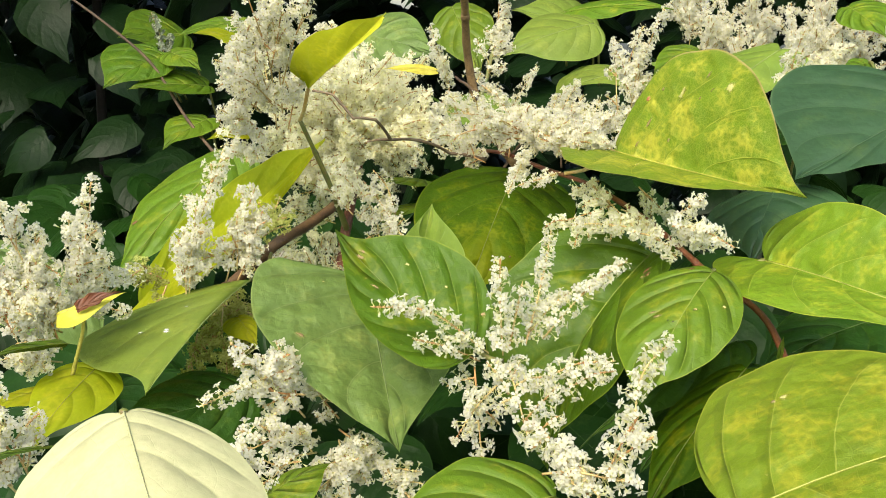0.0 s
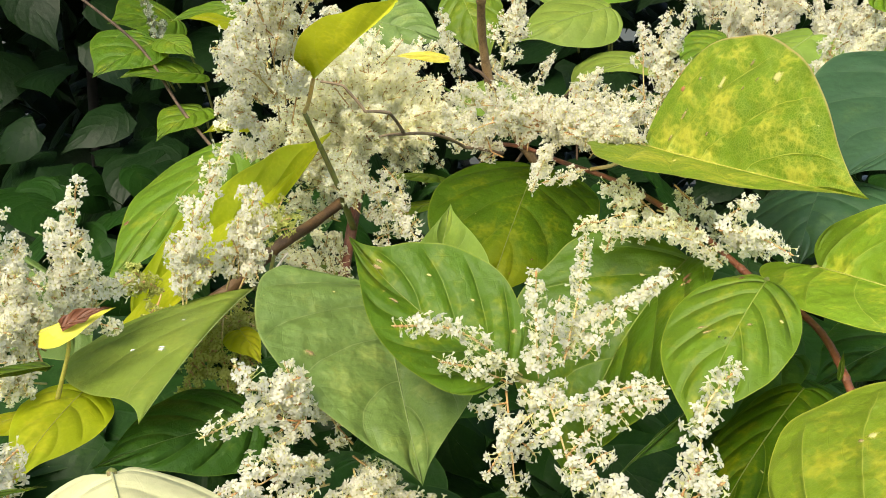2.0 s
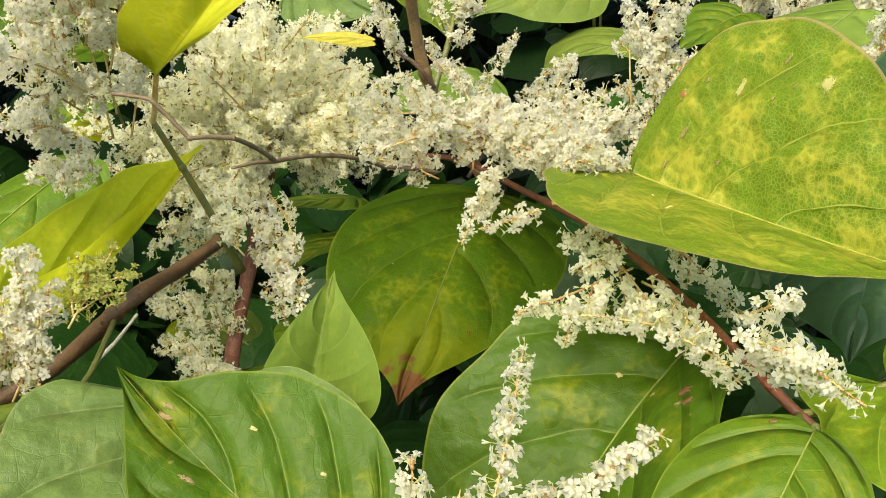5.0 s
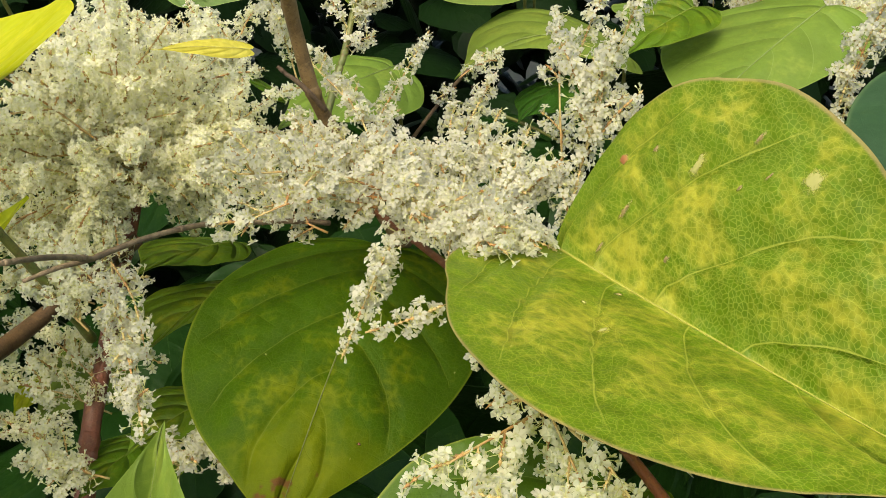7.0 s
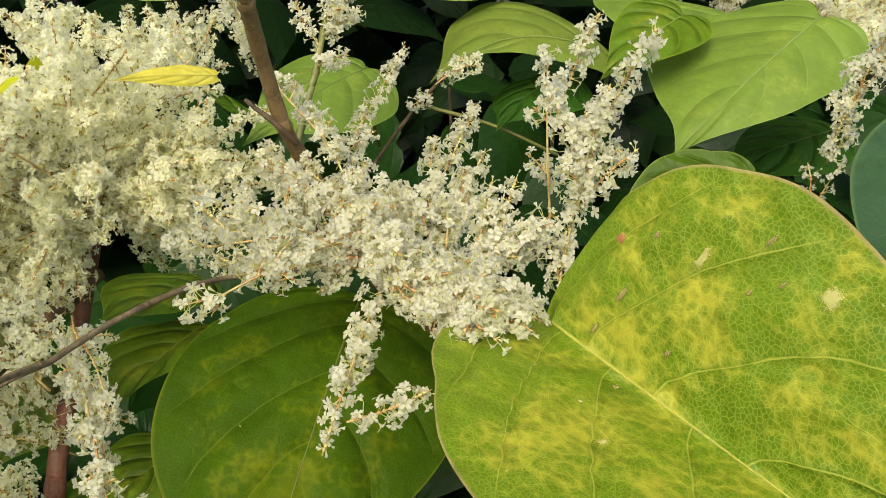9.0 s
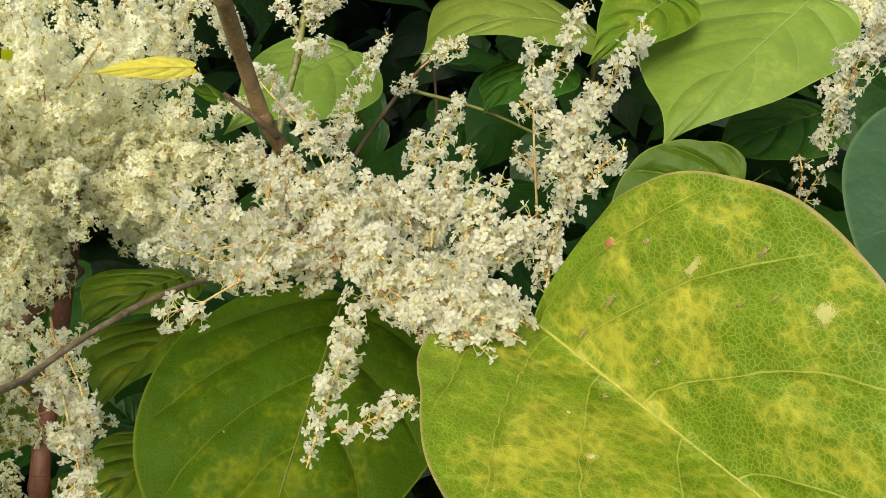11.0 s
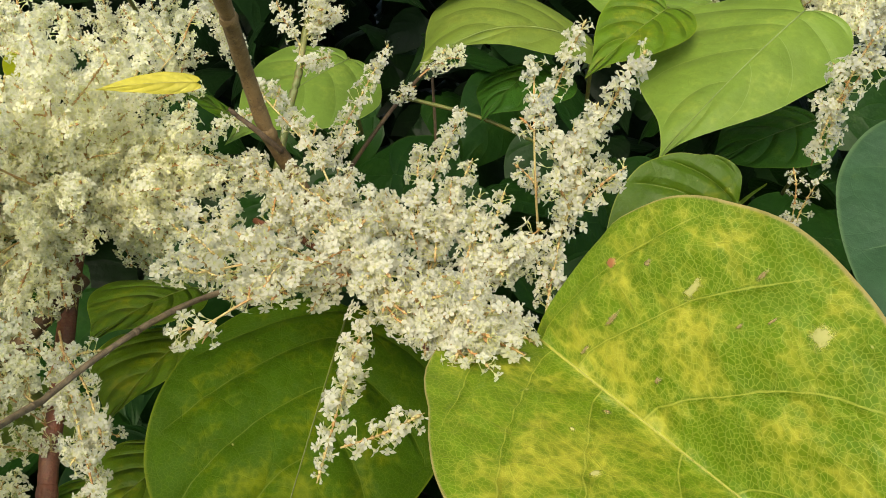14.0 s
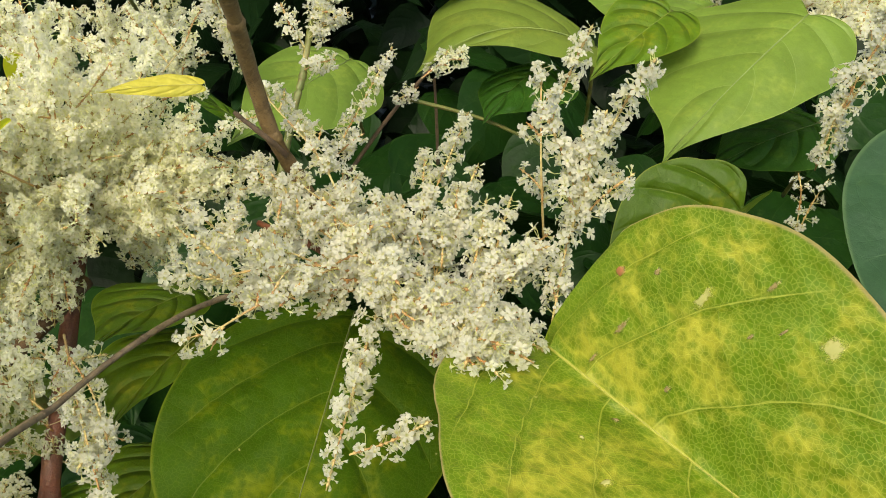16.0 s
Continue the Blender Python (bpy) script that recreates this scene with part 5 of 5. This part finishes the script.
# ---- lower flower panicle ----
pan = panicle((-0.0204, 0.3689, 1.3), 'white knotweed panicle below the grey-green leaf')
spray(pan, (-0.0342, 0.3727, 1.313), (-0.0528, 0.3587, 1.342), 6, 0.016)
spray(pan, (-0.0296, 0.3715, 1.308), (-0.0496, 0.3371, 1.315), 7, 0.018)
spray(pan, (-0.0217, 0.3798, 1.3), (-0.0134, 0.344, 1.293), 7, 0.02)
spray(pan, (-0.0389, 0.3755, 1.321), (-0.0419, 0.3703, 1.338), 5, 0.014)
spray(pan, (-0.023, 0.3908, 1.3), (0.0024, 0.365, 1.287), 7, 0.02)
spray(pan, (-0.0294, 0.3679, 1.3), (-0.0411, 0.3342, 1.305), 4, 0.016)
spray(pan, (-0.01, 0.379, 1.295), (-0.0275, 0.3524, 1.291), 4, 0.016)
spray(pan, (-0.0329, 0.3669, 1.325), (-0.0462, 0.3562, 1.331), 4, 0.014)
spray(pan, (-0.0231, 0.3927, 1.304), (-0.0314, 0.3868, 1.319), 4, 0.016)
spike(pan, (-0.0367, 0.3656, 1.337), (-0.0676, 0.3396, 1.331), thick=1.2)

# ---- left flower panicle ----
pan = panicle((-0.1394, 0.3956, 1.338), 'white knotweed panicle beside the golden leaf')
spray(pan, (-0.1354, 0.3986, 1.342), (-0.1224, 0.3954, 1.397), 9, 0.016)
spray(pan, (-0.1414, 0.3948, 1.339), (-0.1473, 0.3722, 1.39), 8, 0.018)
spray(pan, (-0.1395, 0.3963, 1.341), (-0.1489, 0.3645, 1.362), 7, 0.018)
spray(pan, (-0.1355, 0.4, 1.347), (-0.1198, 0.4199, 1.357), 5, 0.016)
spray(pan, (-0.139, 0.3926, 1.329), (-0.145, 0.3698, 1.338), 5, 0.016)
spray(pan, (-0.1457, 0.3842, 1.347), (-0.1422, 0.3832, 1.378), 8, 0.018)
spray(pan, (-0.1513, 0.3804, 1.343), (-0.157, 0.375, 1.373), 8, 0.018)
spray(pan, (-0.1355, 0.3854, 1.337), (-0.14, 0.3788, 1.358), 7, 0.018)
spray(pan, (-0.1313, 0.4008, 1.344), (-0.1322, 0.3988, 1.379), 8, 0.018)
pan = panicle((-0.1284, 0.3234, 1.321), 'white flowers at the edge of the thicket')
spray(pan, (-0.1224, 0.3206, 1.309), (-0.1303, 0.3188, 1.34), 7, 0.018)
spray(pan, (-0.1254, 0.3177, 1.306), (-0.1386, 0.309, 1.327), 7, 0.018)

# ---- flower spikes before the yellow leaf ----
pan = panicle((-0.0921, 0.4665, 1.338), 'hanging white flower spikes')
spray(pan, (-0.0985, 0.4446, 1.343), (-0.0936, 0.4438, 1.377), 8, 0.013)
spray(pan, (-0.0936, 0.4427, 1.372), (-0.0863, 0.4714, 1.405), 7, 0.011)
spray(pan, (-0.0846, 0.4598, 1.346), (-0.072, 0.4605, 1.382), 9, 0.015)
spray(pan, (-0.0997, 0.4439, 1.342), (-0.1024, 0.4486, 1.362), 6, 0.012)
spray(pan, (-0.0783, 0.4563, 1.347), (-0.0682, 0.4597, 1.374), 7, 0.014)
spray(pan, (-0.0961, 0.447, 1.349), (-0.0999, 0.4499, 1.365), 6, 0.014)
spray(pan, (-0.0794, 0.4624, 1.351), (-0.0772, 0.4572, 1.371), 6, 0.013)
spray(pan, (-0.0891, 0.4771, 1.335), (-0.0893, 0.4508, 1.32), 7, 0.02, material=BUD, size=0.85)
spray(pan, (-0.0881, 0.4979, 1.332), (-0.0806, 0.4722, 1.313), 7, 0.02, material=BUD, size=0.85)
spray(pan, (-0.0797, 0.5048, 1.352), (-0.0729, 0.5199, 1.367), 7, 0.018, material=BUD, size=0.85)
spray(pan, (-0.1157, 0.4718, 1.342), (-0.126, 0.4694, 1.346), 6, 0.016, material=BUD, size=0.85)
spray(pan, (-0.0864, 0.4588, 1.3332), (-0.0814, 0.4387, 1.3129), 7, 0.014, material=BUD, size=0.85, lift=-0.5)
spray(pan, (-0.0961, 0.4463, 1.3243), (-0.0986, 0.4326, 1.3096), 6, 0.012, material=BUD, size=0.85, lift=-0.5)
spray(pan, (-0.0781, 0.4580, 1.3292), (-0.0786, 0.4429, 1.3086), 6, 0.012, material=BUD, size=0.85, lift=-0.5)
spray(pan, (-0.1153, 0.4658, 1.3426), (-0.1164, 0.4527, 1.3307), 5, 0.012, material=BUD, size=0.85, lift=-0.5)

# ---- flowers at the back ----
pan = panicle((0.1332, 0.618, 1.423), 'upright white flower spikes at the back')
spray(pan, (0.1254, 0.5969, 1.401), (0.1223, 0.6011, 1.452), 4, 0.009)
spike(pan, (0.1296, 0.6191, 1.43), (0.1415, 0.6175, 1.466))
pan = panicle((0.0885, 0.6226, 1.405), 'white flowers behind the red stem')
spray(pan, (0.0798, 0.6015, 1.39), (0.0778, 0.6101, 1.4040), 7, 0.012)
spray(pan, (0.0869, 0.5854, 1.389), (0.0941, 0.5934, 1.4097), 7, 0.012)
spray(pan, (0.0592, 0.6025, 1.387), (0.0610, 0.6245, 1.4060), 7, 0.014)
spray(pan, (0.0561, 0.7076, 1.437), (0.0575, 0.7079, 1.491), 7, 0.02)
spray(pan, (0.0383, 0.6038, 1.39), (0.0209, 0.6055, 1.404), 7, 0.02)
spray(pan, (0.024, 0.7268, 1.411), (0.0116, 0.7287, 1.452), 6, 0.02)
spray(pan, (0.0313, 0.6029, 1.383), (0.049, 0.615, 1.403), 7, 0.012)
spray(pan, (0.045, 0.5928, 1.385), (0.0209, 0.5942, 1.393), 7, 0.012)
spray(pan, (0.0902, 0.5697, 1.388), (0.1078, 0.5598, 1.409), 6, 0.012)
pan = panicle((0.2927, 0.8684, 1.448), 'wide cream flower panicle at the back')
spray(pan, (0.2287, 0.865, 1.444), (0.227, 0.8657, 1.477), 10, 0.035)
spray(pan, (0.2568, 0.8573, 1.43), (0.255, 0.8587, 1.463), 10, 0.035)
spray(pan, (0.2898, 0.89, 1.443), (0.2876, 0.891, 1.477), 10, 0.035)
spray(pan, (0.3, 0.8126, 1.427), (0.298, 0.8142, 1.459), 10, 0.035)
spray(pan, (0.3475, 0.8706, 1.444), (0.3451, 0.8719, 1.477), 10, 0.035)
spray(pan, (0.3479, 0.7944, 1.424), (0.3458, 0.7964, 1.454), 10, 0.035)
spray(pan, (0.3813, 0.8356, 1.444), (0.3787, 0.837, 1.476), 10, 0.035)
spray(pan, (0.285, 0.7636, 1.408), (0.2834, 0.7659, 1.438), 10, 0.035)
spray(pan, (0.2387, 0.841, 1.421), (0.2371, 0.8426, 1.454), 10, 0.035)
spray(pan, (0.2628, 0.8235, 1.413), (0.2612, 0.8255, 1.445), 10, 0.035)
spray(pan, (0.3099, 0.7874, 1.42), (0.308, 0.7894, 1.45), 10, 0.035)
spray(pan, (0.319, 0.7511, 1.409), (0.3173, 0.7535, 1.438), 10, 0.035)
spray(pan, (0.3131, 0.9139, 1.432), (0.3109, 0.9153, 1.468), 10, 0.035)
spray(pan, (0.254, 0.9312, 1.457), (0.252, 0.9314, 1.493), 10, 0.035)
pan = panicle((-0.0745, 0.7596, 1.405), 'cream flowers at the back of the mass')
spray(pan, (-0.0824, 0.7781, 1.402), (-0.085, 0.7828, 1.422), 8, 0.03, material=CREAM)
spray(pan, (-0.054, 0.7535, 1.401), (-0.0569, 0.7585, 1.421), 8, 0.03, material=CREAM)
spray(pan, (-0.0639, 0.7225, 1.384), (-0.0668, 0.7282, 1.402), 8, 0.03, material=CREAM)
spray(pan, (-0.0616, 0.8827, 1.373), (-0.0656, 0.8886, 1.398), 8, 0.03, material=CREAM)
spray(pan, (-0.0399, 0.907, 1.369), (-0.0444, 0.9132, 1.395), 8, 0.03, material=CREAM)
spray(pan, (-0.0188, 0.8079, 1.379), (-0.0228, 0.8139, 1.401), 8, 0.03, material=CREAM)
pan = panicle((0.2594, 0.6698, 1.413), 'slender white flower spikes with buds')
spike(pan, (0.2296, 0.6248, 1.41), (0.2329, 0.621, 1.437), thick=1.2)
spike(pan, (0.2338, 0.624, 1.43), (0.2387, 0.6137, 1.463), thick=1.2)
spray(pan, (0.233, 0.6248, 1.415), (0.2389, 0.6202, 1.445), 5, 0.012)
spike(pan, (0.2104, 0.5947, 1.402), (0.2091, 0.5982, 1.421), size=0.65, dens=0.6)
spike(pan, (0.2112, 0.5943, 1.402), (0.2173, 0.5933, 1.421), size=0.65, dens=0.6)
pan = panicle((0.2906, 0.7518, 1.428), 'cream flowers at the back')
spray(pan, (0.2959, 0.7532, 1.446), (0.2774, 0.7359, 1.43), 7, 0.02, material=CREAM)
spray(pan, (0.3065, 0.7475, 1.447), (0.2959, 0.7277, 1.437), 6, 0.02, material=CREAM)

pan = panicle((0.1045, 0.7441, 1.4143), 'small pale flower cluster on the brown stem')
spray(pan, (0.0992, 0.7423, 1.4096), (0.1136, 0.7448, 1.4178), 4, 0.010, material=CREAM)
spike(pan, (0.0982, 0.7454, 1.4046), (0.0876, 0.7436, 1.3987))

# ---- small things ----
pan = panicle((-0.2864, 1.063, 1.427), 'faded grey seed spikes in the shade')
spike(pan, (-0.2795, 1.044, 1.431), (-0.2902, 1.042, 1.479), material=SEED, size=1.3, thick=1.2)
spike(pan, (-0.2723, 1.046, 1.431), (-0.2726, 1.047, 1.457), material=SEED, size=1.3)
spike(pan, (-0.1537, 0.8382, 1.417), (-0.1663, 0.8366, 1.444), material=SEED)
spike(pan, (-0.1394, 0.7889, 1.402), (-0.1573, 0.7873, 1.442), material=SEED)
leaf('green', (-0.1215, 0.3613, 1.349), (-0.1404, 0.331, 1.354), (-0.1317, 0.3575, 1.351), (-0.1296, 0.352, 1.349), 'narrow toothed green blade at the edge', lobe=-3.0)
leaf('green', (-0.1368, 0.2982, 1.328), (-0.1073, 0.3137, 1.33), (-0.1251, 0.3053, 1.33), (-0.1227, 0.3, 1.329), 'narrow toothed green blade at the edge', lobe=-3.0)
leaf('yellow', (-0.077, 0.4471, 1.333), (-0.0637, 0.4263, 1.326), (-0.0796, 0.4344, 1.328), (-0.0646, 0.4383, 1.33), 'small yellow leaf below the flowers')


# ---- thicket behind ----
def leaf_crowd(name, places, material, label, seed, fine=7):
    """Many leaves at the places given (centre, length), turned at random, as one mesh."""
    rng = np.random.RandomState(seed)
    kinds = []
    for k in range(8):
        w = rng.uniform(0.30, 0.44)
        v, f, uv, _, _, fl = blade_mesh((0, 0, 0), (1, 0, 0), (0.25, w, 0.1 * rng.rand()), (0.25, -w, 0.1 * rng.rand()), 0.05, -0.15, 0.08, 0.012, 1.0, k, nq=fine, nv=3, quilt=0)
        kinds.append((np.array(v), f, uv, np.array(fl)))
    V, F, U, W = [], [], [], []
    n0 = 0
    for c, ln in places:
        v, f, uv, fl = kinds[rng.randint(8)]
        a = rng.uniform(0, 6.28)
        ax = unit(np.array([math.cos(a), math.sin(a), rng.uniform(-1.4, 0.0)]))
        la = unit(np.cross(unit(np.array([rng.normal(0, .4), rng.normal(-0.6, .4), 1.0])), ax))
        V.append(v @ np.array([ax, la, np.cross(ax, la)]) * ln + c)
        F += [tuple(k + n0 for k in q) for q in f]
        U += list(uv)
        W.append(fl * ln + rng.uniform(0, 9))
        n0 += len(v)
    tagged(mesh_object(name, np.vstack(V), F, material, uvs=U, flat=np.vstack(W)), label, "foliage", kind="stuff")


def thicket():
    rng = np.random.RandomState(5)
    spots = []
    while len(spots) < 12000:
        y = rng.uniform(1.2, 3.6)
        x = rng.uniform(-1.0, 1.0) * (0.9 + 0.8 * y)
        z = rng.uniform(0.05, 2.1 + 0.35 * y)
        if y < 1.45 and z > 1.30 + 0.12 * noise.noise((x * 3, y * 3, 1.0)) and x > -0.62 * y + 0.25:
            continue
        if y < 1.5 and z > 1.30 and abs(x) < 1.1:
            continue
        spots.append((np.array([x, y, z]), rng.uniform(0.08, 0.15)))
    leaf_crowd("thicket_foliage", spots, MAT["shade"], "dense green foliage, its deep shade put into the colour", 5)
    far = []
    for i in range(7000):
        x, z = rng.uniform(-6, 6), rng.uniform(0.0, 3.4)
        far.append((np.array([x, 4.2 + 1.8 * rng.rand() + 0.3 * math.sin(x * 2), z]), rng.uniform(0.18, 0.34)))
    leaf_crowd("hedge_foliage", far, MAT["shade"], "hedge foliage far behind the knotweed, shade put into its colour", 9)
    # out of view, added only to keep sun and sky off the thicket
    blockers = []
    for i in range(2600):
        blockers.append((np.array([rng.uniform(-3.2, 3.2), rng.uniform(0.8, 4.5), rng.uniform(2.55, 3.3)]), rng.uniform(0.14, 0.24)))
    leaf_crowd("tree_canopy_foliage", blockers, MAT["shade"], "unseen foliage added overhead to shade the thicket", 12)
    low = []
    for i in range(1500):
        y = rng.uniform(0.30, 1.35)
        x = rng.uniform(-0.7, 0.7) * (0.6 + y)
        low.append((np.array([x, y, 1.26 + 0.04 * (y - 0.5) - 0.03 - 0.5 * rng.rand() ** 1.5]), rng.uniform(0.08, 0.13)))
    leaf_crowd("lower_foliage", low, MAT["under"], "green leaves below the flowering tops, darkened in colour for shade", 6, 18)


thicket()
for x, y, lean, r in ((-0.80, 2.3, 0.06, 0.014), (-0.42, 2.0, -0.06, 0.012), (-0.95, 1.9, 0.05, 0.02)):
    stem("tree_trunk", [(x - lean, y, 0.0), (x - lean * 0.4, y, 0.8), (x, y, 1.5), (x + lean * 0.3, y + 0.05, 2.4)], r, r * 0.7, "bark", "thin dark trunk deep in the shade", category="trunk")
